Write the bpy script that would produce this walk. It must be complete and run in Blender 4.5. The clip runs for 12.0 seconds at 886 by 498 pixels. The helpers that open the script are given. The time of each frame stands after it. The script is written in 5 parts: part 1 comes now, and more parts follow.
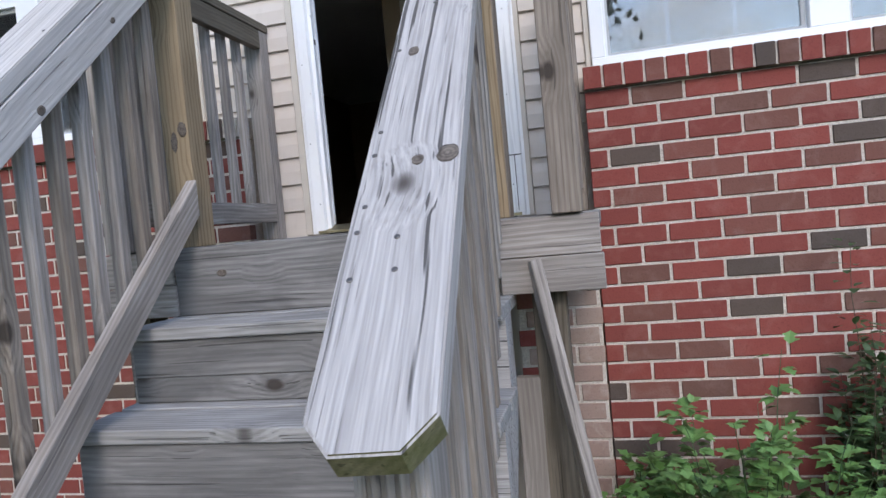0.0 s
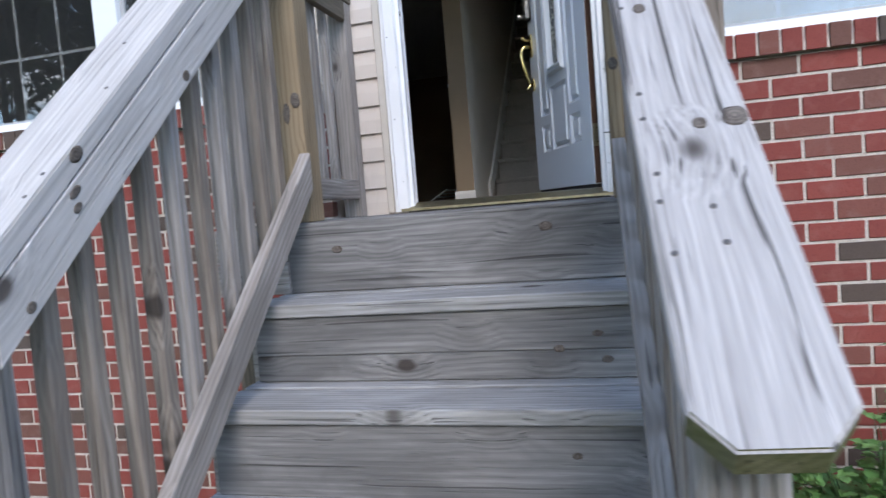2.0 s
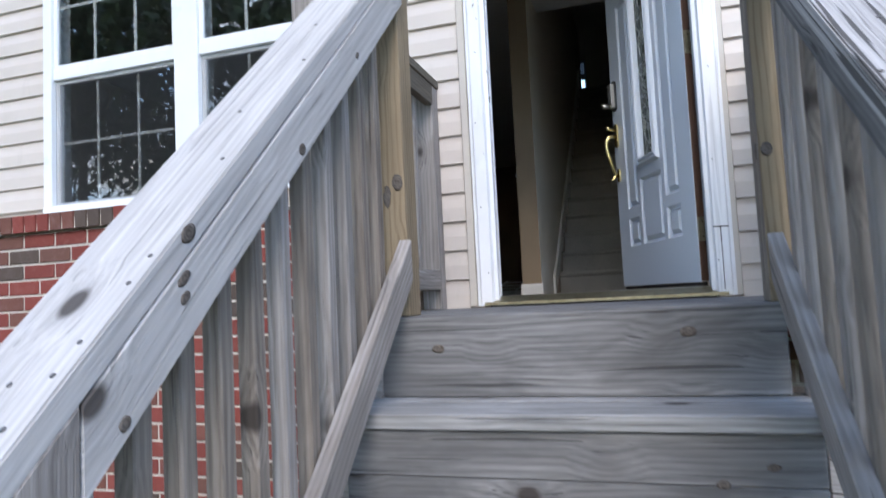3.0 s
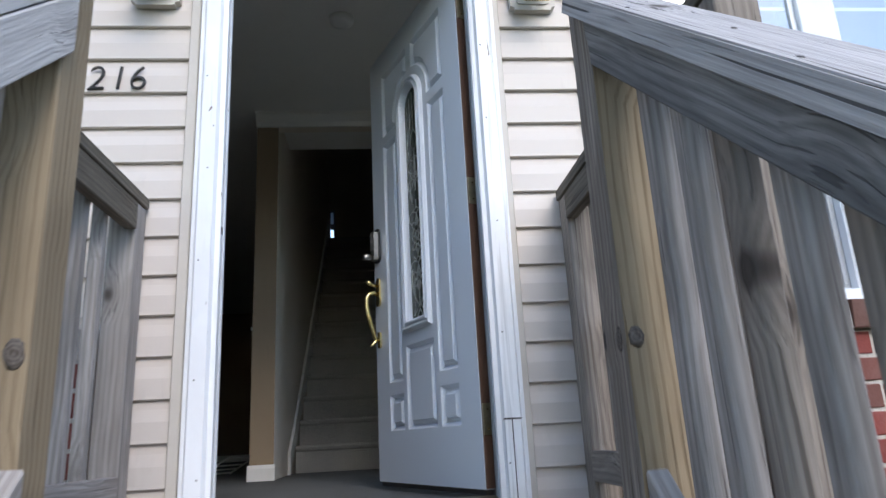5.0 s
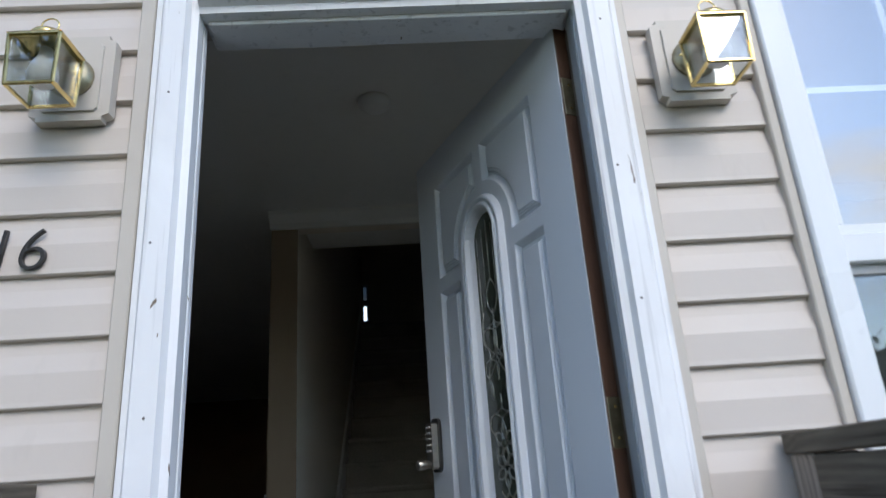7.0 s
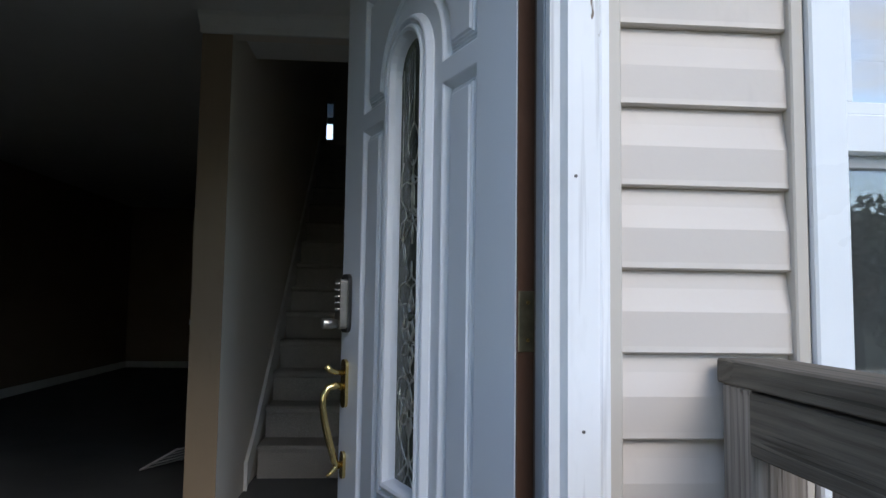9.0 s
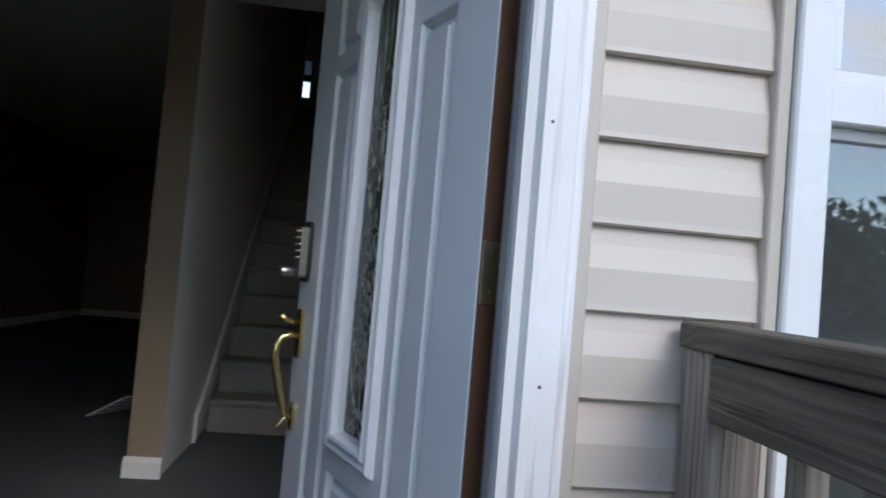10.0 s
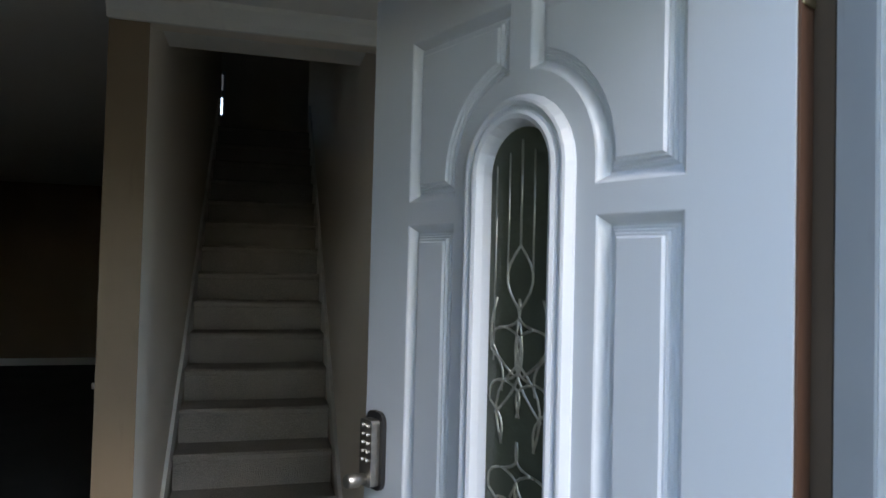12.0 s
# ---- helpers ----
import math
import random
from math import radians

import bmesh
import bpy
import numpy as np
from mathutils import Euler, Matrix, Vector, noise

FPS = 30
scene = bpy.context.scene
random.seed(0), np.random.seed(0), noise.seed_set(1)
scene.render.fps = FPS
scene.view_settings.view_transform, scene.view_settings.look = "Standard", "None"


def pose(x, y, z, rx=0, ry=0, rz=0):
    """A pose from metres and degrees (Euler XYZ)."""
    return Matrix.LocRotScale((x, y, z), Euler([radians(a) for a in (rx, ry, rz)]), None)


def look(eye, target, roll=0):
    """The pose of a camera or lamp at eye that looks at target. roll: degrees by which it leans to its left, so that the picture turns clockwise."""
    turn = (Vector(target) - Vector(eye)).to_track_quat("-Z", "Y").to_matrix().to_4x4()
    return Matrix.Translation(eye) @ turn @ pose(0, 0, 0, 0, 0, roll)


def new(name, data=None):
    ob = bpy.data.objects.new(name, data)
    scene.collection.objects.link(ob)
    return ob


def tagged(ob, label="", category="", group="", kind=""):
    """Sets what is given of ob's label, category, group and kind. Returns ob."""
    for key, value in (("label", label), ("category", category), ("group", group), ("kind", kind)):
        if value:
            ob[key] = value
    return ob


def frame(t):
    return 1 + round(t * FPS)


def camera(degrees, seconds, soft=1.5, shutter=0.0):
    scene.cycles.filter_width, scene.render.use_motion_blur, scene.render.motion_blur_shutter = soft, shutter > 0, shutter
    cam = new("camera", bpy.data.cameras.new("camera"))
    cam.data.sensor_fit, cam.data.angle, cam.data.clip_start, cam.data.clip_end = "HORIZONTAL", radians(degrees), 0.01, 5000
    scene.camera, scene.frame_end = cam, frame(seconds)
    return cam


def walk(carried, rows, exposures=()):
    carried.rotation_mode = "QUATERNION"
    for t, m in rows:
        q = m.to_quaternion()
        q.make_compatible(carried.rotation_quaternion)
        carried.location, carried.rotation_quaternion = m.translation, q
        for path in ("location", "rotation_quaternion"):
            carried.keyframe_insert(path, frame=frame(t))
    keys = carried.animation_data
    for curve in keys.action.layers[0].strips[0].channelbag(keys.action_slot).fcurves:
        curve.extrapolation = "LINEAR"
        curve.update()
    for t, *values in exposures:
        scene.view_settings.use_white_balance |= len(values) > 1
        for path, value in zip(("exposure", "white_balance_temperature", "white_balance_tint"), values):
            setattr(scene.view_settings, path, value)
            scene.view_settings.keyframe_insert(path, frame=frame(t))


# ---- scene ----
cam = camera(66.4, 12.0, soft=1.4, shutter=0.3)
METRES, EYE, TILT, LEAN, TURN = 4.3, 1.475, 0.0, 0.0, 13.4
ROWS = [
    (0.0, 0.0, 0.0, 0.0, -0.21, -2.24, 5.34),
    (0.5, -0.0125, -0.0015, 0.0011, 0.4, -3.22, 3.61),
    (1.0, -0.0074, 0.0142, 0.0004, 4.68, -3.38, 3.08),
    (1.5, -0.0222, 0.0224, -0.0002, -0.41, -3.82, 4.88),
    (2.0, -0.0802, 0.0184, 0.0029, 1.01, -3.63, 4.65),
    (2.5, -0.105, 0.0456, 0.0028, 3.59, -2.91, 3.81),
    (3.0, -0.133, 0.0733, 0.0102, 4.12, 4.15, 2.79),
    (3.2, -0.1463, 0.0846, 0.0116, 0.05, 6.47, 3.21),
    (4.8, -0.1290, 0.2212, 0.0314, -17.37, 16.38, 4.31),
    (5.0, -0.1232, 0.2494, 0.0538, -17.91, 15.58, 2.91),
    (5.5, -0.1083, 0.296, 0.0803, -23.79, 13.45, 3.64),
    (6.0, -0.092, 0.3566, 0.1292, -19.56, 15.12, 4.32),
    (6.5, -0.0916, 0.4053, 0.1762, -20.04, 14.27, 5.39),
    (7.0, -0.0909, 0.455, 0.2327, -14.87, 19.4, 3.72),
    (7.5, -0.0991, 0.5027, 0.2706, -16.81, 18.06, 2.46),
    (7.7, -0.0978, 0.5115, 0.2768, -19.88, 7.97, 2.58),
    (9.3, -0.0296, 0.5091, 0.2614, -15.62, 4.05, -3.04),
    (9.5, -0.0326, 0.5074, 0.2595, -13.72, 3.53, -3.6),
    (10.0, -0.029, 0.5215, 0.2542, -20.48, 2.28, -4.89),
    (10.5, -0.0504, 0.5644, 0.283, -27.43, 3.24, -2.9),
    (11.0, -0.0545, 0.5989, 0.3148, -28.46, 0.28, -1.43),
    (11.5, -0.0665, 0.627, 0.3276, -26.43, 2.28, -1.61),
    (12.0, -0.0948, 0.6457, 0.3532, -28.6, 1.6, -1.44),
]
EXPOSURES = [(0.0, 1.02, 6850, 11), (3.0, 1.25, 6650, 10), (5.0, 1.17, 6700, 10), (6.5, 1.05, 6650, 9), (7.0, 0.78, 6700, 9), (9.5, 0.75, 6600, 9), (10.5, 0.72, 6600, 9), (11.5, 1.15, 6700, 9), (12.0, 1.8, 7000, 10)]
walk(cam, [(t, pose(0, 0, EYE, TILT, LEAN, TURN) @ pose(METRES * x, METRES * y, METRES * z, 90 + pitch, roll, yaw)) for t, x, y, z, yaw, pitch, roll in ROWS], EXPOSURES)

# ---- world, sun ----
world = bpy.data.worlds.new("sky")
scene.world = world
world.use_nodes = True
wn, wl = world.node_tree.nodes, world.node_tree.links
sky = wn.new("ShaderNodeTexSky")
sky.sky_type, sky.sun_disc = "NISHITA", False
sky.ozone_density, sky.dust_density = 3.0, 0.4
sky.sun_elevation, sky.sun_rotation = radians(36), radians(163)
cloud = wn.new("ShaderNodeTexNoise")
cloud.inputs["Scale"].default_value, cloud.inputs["Detail"].default_value = 2.6, 7
wc = wn.new("ShaderNodeTexCoord")
wmap = wn.new("ShaderNodeMapping")
wmap.inputs["Scale"].default_value = (1, 1, 2.6)
wl.new(wc.outputs["Generated"], wmap.inputs["Vector"])
wl.new(wmap.outputs["Vector"], cloud.inputs["Vector"])
cramp = wn.new("ShaderNodeValToRGB")
cramp.color_ramp.elements[0].position, cramp.color_ramp.elements[1].position = 0.54, 0.70
wl.new(cloud.outputs["Fac"], cramp.inputs["Fac"])
cmix = wn.new("ShaderNodeMix")
cmix.data_type = "RGBA"
cmix.inputs["B"].default_value = (5.0, 4.9, 5.0, 1)
wl.new(cramp.outputs["Color"], cmix.inputs["Factor"])
wl.new(sky.outputs["Color"], cmix.inputs["A"])
wl.new(cmix.outputs["Result"], wn["Background"].inputs["Color"])
wn["Background"].inputs["Strength"].default_value = 0.215

sun = new("sun", bpy.data.lights.new("sun", "SUN"))
sun.data.energy, sun.data.angle, sun.data.color = 0.85, radians(25), (1.0, 0.94, 0.88)
sun.matrix_basis = look((2.2, -6, 5.4), (0, 1, 0))


# ---- materials ----
class Nodes:
    """A small wrapper to write node materials."""

    def __init__(self, name):
        self.mat = bpy.data.materials.new(name)
        self.mat.use_nodes = True
        self.n, self.l = self.mat.node_tree.nodes, self.mat.node_tree.links
        self.bsdf = self.n["Principled BSDF"]
        self.coord = self.n.new("ShaderNodeTexCoord").outputs["Object"]

    def put(self, sock, value):
        if hasattr(value, "links"):
            self.l.new(value, sock)
        else:
            sock.default_value = value

    def shifted(self, amount=9.0):
        """Object coordinates moved by the object's random number, so that repeats differ."""
        info = self.n.new("ShaderNodeObjectInfo")
        mul = self.math("MULTIPLY", info.outputs["Random"], amount)
        add = self.n.new("ShaderNodeVectorMath")
        add.operation = "ADD"
        self.l.new(self.coord, add.inputs[0])
        self.l.new(mul, add.inputs[1])
        return add.outputs[0]

    def random(self):
        return self.n.new("ShaderNodeObjectInfo").outputs["Random"]

    def scaled(self, vec, scale):
        m = self.n.new("ShaderNodeMapping")
        self.put(m.inputs["Vector"], vec)
        m.inputs["Scale"].default_value = scale
        return m.outputs[0]

    def noise(self, vec, scale=1.0, detail=4, distortion=0.0, rough=0.55):
        t = self.n.new("ShaderNodeTexNoise")
        self.put(t.inputs["Vector"], vec)
        t.inputs["Scale"].default_value, t.inputs["Detail"].default_value = scale, detail
        t.inputs["Distortion"].default_value, t.inputs["Roughness"].default_value = distortion, rough
        return t.outputs["Fac"]

    def voronoi(self, vec, scale=1.0):
        t = self.n.new("ShaderNodeTexVoronoi")
        self.put(t.inputs["Vector"], vec)
        t.inputs["Scale"].default_value = scale
        return t.outputs["Distance"]

    def rings(self, vec, scale, distortion):
        t = self.n.new("ShaderNodeTexWave")
        t.wave_type, t.rings_direction = "RINGS", "X"
        self.put(t.inputs["Vector"], vec)
        t.inputs["Scale"].default_value, t.inputs["Distortion"].default_value = scale, distortion
        t.inputs["Detail"].default_value, t.inputs["Detail Scale"].default_value = 3, 0.8
        return t.outputs["Fac"]

    def math(self, op, a, b=0.0):
        t = self.n.new("ShaderNodeMath")
        t.operation = op
        self.put(t.inputs[0], a)
        self.put(t.inputs[1], b)
        return t.outputs[0]

    def ramp(self, fac, *stops):
        t = self.n.new("ShaderNodeValToRGB")
        self.put(t.inputs["Fac"], fac)
        e = t.color_ramp.elements
        while len(e) < len(stops):
            e.new(0.5)
        for el, (p, c) in zip(e, stops):
            el.position = p
            el.color = (*c, 1) if isinstance(c, tuple) else (c, c, c, 1)
        return t.outputs["Color"]

    def mix(self, fac, a, b, blend="MIX"):
        t = self.n.new("ShaderNodeMix")
        t.data_type, t.blend_type = "RGBA", blend
        for sock, v in ((t.inputs["Factor"], fac), (t.inputs["A"], a), (t.inputs["B"], b)):
            self.put(sock, (*v, 1) if isinstance(v, tuple) else v)
        return t.outputs["Result"]

    def bump(self, height, strength=0.3, distance=0.01):
        t = self.n.new("ShaderNodeBump")
        self.put(t.inputs["Height"], height)
        t.inputs["Strength"].default_value, t.inputs["Distance"].default_value = strength, distance
        self.l.new(t.outputs[0], self.bsdf.inputs["Normal"])

    def done(self, color=None, rough=0.6, metal=0.0, spec=0.4):
        if color is not None:
            self.put(self.bsdf.inputs["Base Color"], (*color, 1) if isinstance(color, tuple) else color)
        self.put(self.bsdf.inputs["Roughness"], rough)
        self.bsdf.inputs["Metallic"].default_value = metal
        self.bsdf.inputs["Specular IOR Level"].default_value = spec
        return self.mat


def wood(name, dark, light, knot=(0.045, 0.035, 0.03), crack=0.5, moss=0.0, stain=0.5, rings=0.16, grain=48, tones=(0.38, 0.74), splits=0.30, vary=0.35):
    """Weathered softwood; the board's length runs along its own x."""
    k = Nodes(name)
    v = k.shifted()
    kn = k.voronoi(k.scaled(v, (3.3, 5.2, 1.3)))
    bend = k.noise(k.scaled(v, (1.6, 5, 5)), 1, 2)
    v2 = k.n.new("ShaderNodeVectorMath")
    v2.operation = "MULTIPLY_ADD"
    k.put(v2.inputs[0], k.math("ADD", k.math("MULTIPLY", bend, 0.022), k.math("MULTIPLY", k.ramp(kn, (0.05, 1.0), (0.34, 0.0)), 0.017)))
    v2.inputs[1].default_value = (0, 1, 1)
    k.put(v2.inputs[2], v)
    vv = v2.outputs[0]
    ring = k.rings(k.scaled(vv, (0.12, 1, 1)), 26, 1.2)
    broad = k.noise(k.scaled(vv, (2.2, grain, grain)), 1, 3)
    fibre = k.noise(k.scaled(vv, (7, 260, 260)), 1, 4)
    patch = k.noise(k.scaled(v, (2.0, 8, 8)), 1, 5, 0.8)
    tone = k.math("ADD", k.math("ADD", k.math("MULTIPLY", ring, rings), k.math("MULTIPLY", broad, 0.55)), k.math("MULTIPLY", fibre, 0.45))
    col = k.mix(k.ramp(tone, (tones[0], 0.0), (tones[1], 1.0)), dark, light)
    col = k.mix(k.math("MULTIPLY", k.ramp(patch, (0.40, 1.0), (0.62, 0.0)), stain), col, tuple(c * 0.62 for c in dark))
    col = k.mix(k.math("MULTIPLY", k.random(), vary), col, tuple(c * 0.55 for c in light))
    split = k.noise(k.scaled(vv, (1.1, 105, 105)), 1, 1, 0.2, 0.4)
    lines = k.ramp(split, (splits - 0.015, 1.0), (splits + 0.015, 0.0))
    hair = k.ramp(k.noise(k.scaled(vv, (3.5, 170, 170)), 1, 2), (0.31, 1.0), (0.37, 0.0))
    col = k.mix(k.math("MULTIPLY", hair, crack * 0.6), col, tuple(c * 0.45 for c in dark))
    col = k.mix(k.math("MULTIPLY", lines, crack), col, tuple(c * 0.25 for c in dark))
    spot = k.ramp(kn, (0.07, 1.0), (0.115, 0.0))
    halo = k.ramp(kn, (0.09, 1.0), (0.22, 0.0))
    col = k.mix(k.math("MULTIPLY", halo, 0.35), col, tuple(0.5 * (c + d) for c, d in zip(knot, dark)))
    col = k.mix(k.math("MULTIPLY", spot, 0.85), col, knot)
    if moss:
        mm = k.noise(v, 14, 5)
        col = k.mix(k.math("MULTIPLY", k.ramp(mm, (0.42, 0.0), (0.62, 1.0)), moss), col, (0.10, 0.115, 0.035))
    h = k.math("SUBTRACT", k.math("ADD", k.math("MULTIPLY", fibre, 0.5), k.math("MULTIPLY", broad, 0.6)), k.math("ADD", k.math("MULTIPLY", lines, 0.9), k.math("MULTIPLY", hair, 0.5)))
    k.bump(h, 0.6, 0.004)
    return k.done(col, 0.8, 0, 0.22)


WOOD_CAP = wood("weathered_cap_wood", (0.275, 0.258, 0.252), (0.545, 0.522, 0.512), crack=0.9, stain=0.12, rings=0.03, grain=165, tones=(0.33, 0.66), splits=0.335, vary=0.05)
WOOD_GREY = wood("grey_weathered_wood", (0.225, 0.197, 0.18), (0.49, 0.445, 0.415), crack=0.5)
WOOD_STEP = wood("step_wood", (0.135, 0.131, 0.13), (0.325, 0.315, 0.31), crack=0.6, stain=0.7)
# Lighter copy of the step wood: light on the tread tops, in colour.
WOOD_TREAD_LIT = wood("lit_tread_wood", (0.23, 0.225, 0.22), (0.47, 0.46, 0.455), crack=0.6, stain=0.5)
WOOD_DARK = wood("damp_dark_wood", (0.088, 0.075, 0.059), (0.215, 0.183, 0.145), crack=0.5)
# Smoother left-rail wood, its colour raised for light coming from the right.
WOOD_PALE_LIT = wood("smooth_weathered_wood_lit", (0.36, 0.34, 0.325), (0.64, 0.61, 0.59), crack=0.35, stain=0.12, rings=0.08, grain=80, tones=(0.30, 0.70), vary=0.05)
WOOD_BROWN = wood("brown_weathered_wood", (0.18, 0.148, 0.122), (0.41, 0.35, 0.30), crack=0.5)
WOOD_PINE = wood("tan_pine_wood", (0.225, 0.163, 0.10), (0.40, 0.305, 0.20), knot=(0.07, 0.045, 0.025), crack=0.3, stain=0.35, rings=0.5)
WOOD_MOSS = wood("mossy_end_wood", (0.13, 0.125, 0.07), (0.25, 0.235, 0.14), moss=0.8)


def knot_mat():
    """Ringed dark knot wood."""
    k = Nodes("dark_knot")
    r = k.n.new("ShaderNodeVectorMath")
    r.operation = "LENGTH"
    k.put(r.inputs[0], k.coord)
    ring = k.math("ADD", k.math("MULTIPLY", k.math("SINE", k.math("MULTIPLY", r.outputs["Value"], 900.0)), 0.10), k.noise(k.shifted(5), 70, 4, 1.0))
    col = k.mix(k.ramp(ring, (0.3, 0.0), (0.8, 1.0)), (0.075, 0.062, 0.053), (0.20, 0.170, 0.148))
    k.bump(ring, 0.4, 0.002)
    return k.done(col, 0.8, 0, 0.2)


KNOT = knot_mat()


def paint(name, color, rough=0.35, grime=0.25, scale=3.0, bump=0.05, spec=0.4, dirt=None, streak=0.0, sheen=0.2):
    k = Nodes(name)
    v = k.shifted(3)
    a = k.noise(v, scale, 5, 0.4)
    b = k.noise(k.scaled(v, (1, 1, 0.25)), scale * 9, 4)
    col = k.mix(k.math("MULTIPLY", k.ramp(a, (0.45, 1.0), (0.7, 0.0)), grime), color, dirt or tuple(c * 0.72 for c in color))
    col = k.mix(k.math("MULTIPLY", k.ramp(b, (0.28, 1.0), (0.4, 0.0)), grime), col, tuple(c * 0.6 for c in color))
    if streak:
        s = k.noise(k.scaled(v, (45, 45, 1.6)), 1, 4, 0.3)
        col = k.mix(k.math("MULTIPLY", k.ramp(s, (0.30, 1.0), (0.42, 0.0)), streak), col, (0.30, 0.30, 0.31))
        chip = k.noise(k.scaled(v, (30, 30, 9)), 1, 3, 1.0)
        col = k.mix(k.ramp(chip, (0.245, 1.0), (0.265, 0.0)), col, (0.16, 0.12, 0.09))
    k.bump(k.noise(v, 90, 3), bump, 0.002)
    return k.done(col, k.math("ADD", k.math("MULTIPLY", a, sheen), rough - sheen / 2), 0, spec)


WHITE_TRIM = paint("chipped_white_paint", (0.84, 0.85, 0.87), 0.45, 0.16, 2.5, dirt=(0.42, 0.40, 0.38), streak=0.4)
VINYL = paint("beige_vinyl", (0.62, 0.555, 0.50), 0.42, 0.18, 1.4, 0.06)
VINYL_TRIM = paint("beige_vinyl_trim", (0.56, 0.51, 0.45), 0.42, 0.15, 1.4, 0.04)
DOOR_PAINT = paint("grey_blue_door_paint", (0.64, 0.68, 0.74), 0.32, 0.0, 2.0, 0.03, 0.5, sheen=0.03)
# Worn grey paint, taken darker for the shade on the hinge-side jamb.
JAMB_SHADED = paint("worn_grey_jamb_in_shade", (0.36, 0.385, 0.41), 0.45, 0.3, 3.0, 0.06)
WINDOW_WHITE = paint("white_window_vinyl", (0.80, 0.82, 0.84), 0.3, 0.1, 2.0, 0.02)
DOOR_EDGE = paint("bare_brown_door_edge", (0.13, 0.065, 0.04), 0.6, 0.5, 6.0, 0.1)
# Tan rebate wood coloured near-black brown to stand for shade in the hinge gap.
PINE_GAP_SHADE = paint("bare_pine_in_gap_shade", (0.11, 0.082, 0.06), 0.6, 0.4, 5.0, 0.1)
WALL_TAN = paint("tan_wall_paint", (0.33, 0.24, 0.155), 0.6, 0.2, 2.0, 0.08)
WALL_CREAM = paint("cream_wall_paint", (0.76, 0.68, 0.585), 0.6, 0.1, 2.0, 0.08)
CEILING_WHITE = paint("white_ceiling_paint", (0.80, 0.78, 0.74), 0.8, 0.1, 2.0, 0.12)
TRIM_INSIDE = paint("white_interior_trim", (0.82, 0.79, 0.74), 0.4, 0.12, 3.0, 0.03)
PLASTIC_WHITE = paint("white_plastic", (0.75, 0.73, 0.70), 0.35, 0.05, 3.0, 0.02)
BLACK_PLASTIC = paint("black_plastic", (0.02, 0.02, 0.022), 0.4, 0.05, 3.0, 0.02)
HOUSE_NUMBER = paint("black_number_metal", (0.03, 0.028, 0.027), 0.4, 0.1, 5.0, 0.03)
RUBBER = paint("weather_strip_rubber", (0.035, 0.03, 0.028), 0.7, 0.2, 5.0, 0.05)


def metal(name, color, rough=0.25, spots=0.3):
    k = Nodes(name)
    a = k.noise(k.coord, 40, 4)
    col = k.mix(k.math("MULTIPLY", k.ramp(a, (0.4, 1.0), (0.6, 0.0)), spots), color, tuple(c * 0.55 for c in color))
    return k.done(col, k.math("ADD", k.math("MULTIPLY", a, 0.25), rough - 0.1), 1.0, 0.5)


BRASS = metal("polished_brass", (0.80, 0.62, 0.28), 0.18)
BRASS_DULL = metal("dull_brass", (0.42, 0.37, 0.25), 0.42, 0.5)
NICKEL = metal("satin_nickel", (0.50, 0.48, 0.45), 0.32)
STEEL = metal("grey_nail_steel", (0.18, 0.17, 0.165), 0.5)
LEAD = metal("lead_came", (0.46, 0.46, 0.40), 0.30)


def glass_pane(name, tint, gloss):
    """A pane that reflects a set share and lets the rest through."""
    k = Nodes(name)
    out = k.n["Material Output"]
    t = k.n.new("ShaderNodeBsdfTransparent")
    t.inputs[0].default_value = (*tint, 1)
    g = k.n.new("ShaderNodeBsdfGlossy")
    g.inputs["Roughness"].default_value = 0.015
    g.inputs["Color"].default_value = (0.95, 0.97, 1, 1)
    wob = k.n.new("ShaderNodeBump")
    k.put(wob.inputs["Height"], k.noise(k.coord, 1.3, 1))
    wob.inputs["Strength"].default_value, wob.inputs["Distance"].default_value = 0.04, 0.05
    k.l.new(wob.outputs[0], g.inputs["Normal"])
    m = k.n.new("ShaderNodeMixShader")
    m.inputs[0].default_value = gloss
    k.l.new(t.outputs[0], m.inputs[1])
    k.l.new(g.outputs[0], m.inputs[2])
    k.l.new(m.outputs[0], out.inputs["Surface"])
    return k.mat


WINDOW_GLASS = glass_pane("window_glass", (0.86, 0.88, 0.88), 0.23)
SMOKED_GLASS = glass_pane("smoked_glass", (0.16, 0.16, 0.16), 0.05)
LAMP_GLASS = glass_pane("lamp_glass", (0.85, 0.88, 0.88), 0.14)


def screen_mat():
    """Fine grey mesh that lets most light through."""
    k = Nodes("insect_screen")
    t = k.n.new("ShaderNodeBsdfTransparent")
    d = k.n.new("ShaderNodeBsdfDiffuse")
    d.inputs[0].default_value = (0.05, 0.052, 0.055, 1)
    m = k.n.new("ShaderNodeMixShader")
    k.put(m.inputs[0], k.math("ADD", k.math("MULTIPLY", k.noise(k.coord, 3.0, 3), 0.10), 0.13))
    k.l.new(t.outputs[0], m.inputs[1])
    k.l.new(d.outputs[0], m.inputs[2])
    k.l.new(m.outputs[0], k.n["Material Output"].inputs["Surface"])
    return k.mat


SCREEN = screen_mat()


def door_glass():
    k = Nodes("textured_door_glass")
    k.bump(k.noise(k.coord, 55, 3), 0.5, 0.004)
    k.bsdf.inputs["IOR"].default_value = 1.45
    return k.done(k.mix(k.noise(k.coord, 9, 3), (0.035, 0.042, 0.03), (0.085, 0.095, 0.07)), 0.12, 0, 0.5)


DOOR_GLASS = door_glass()


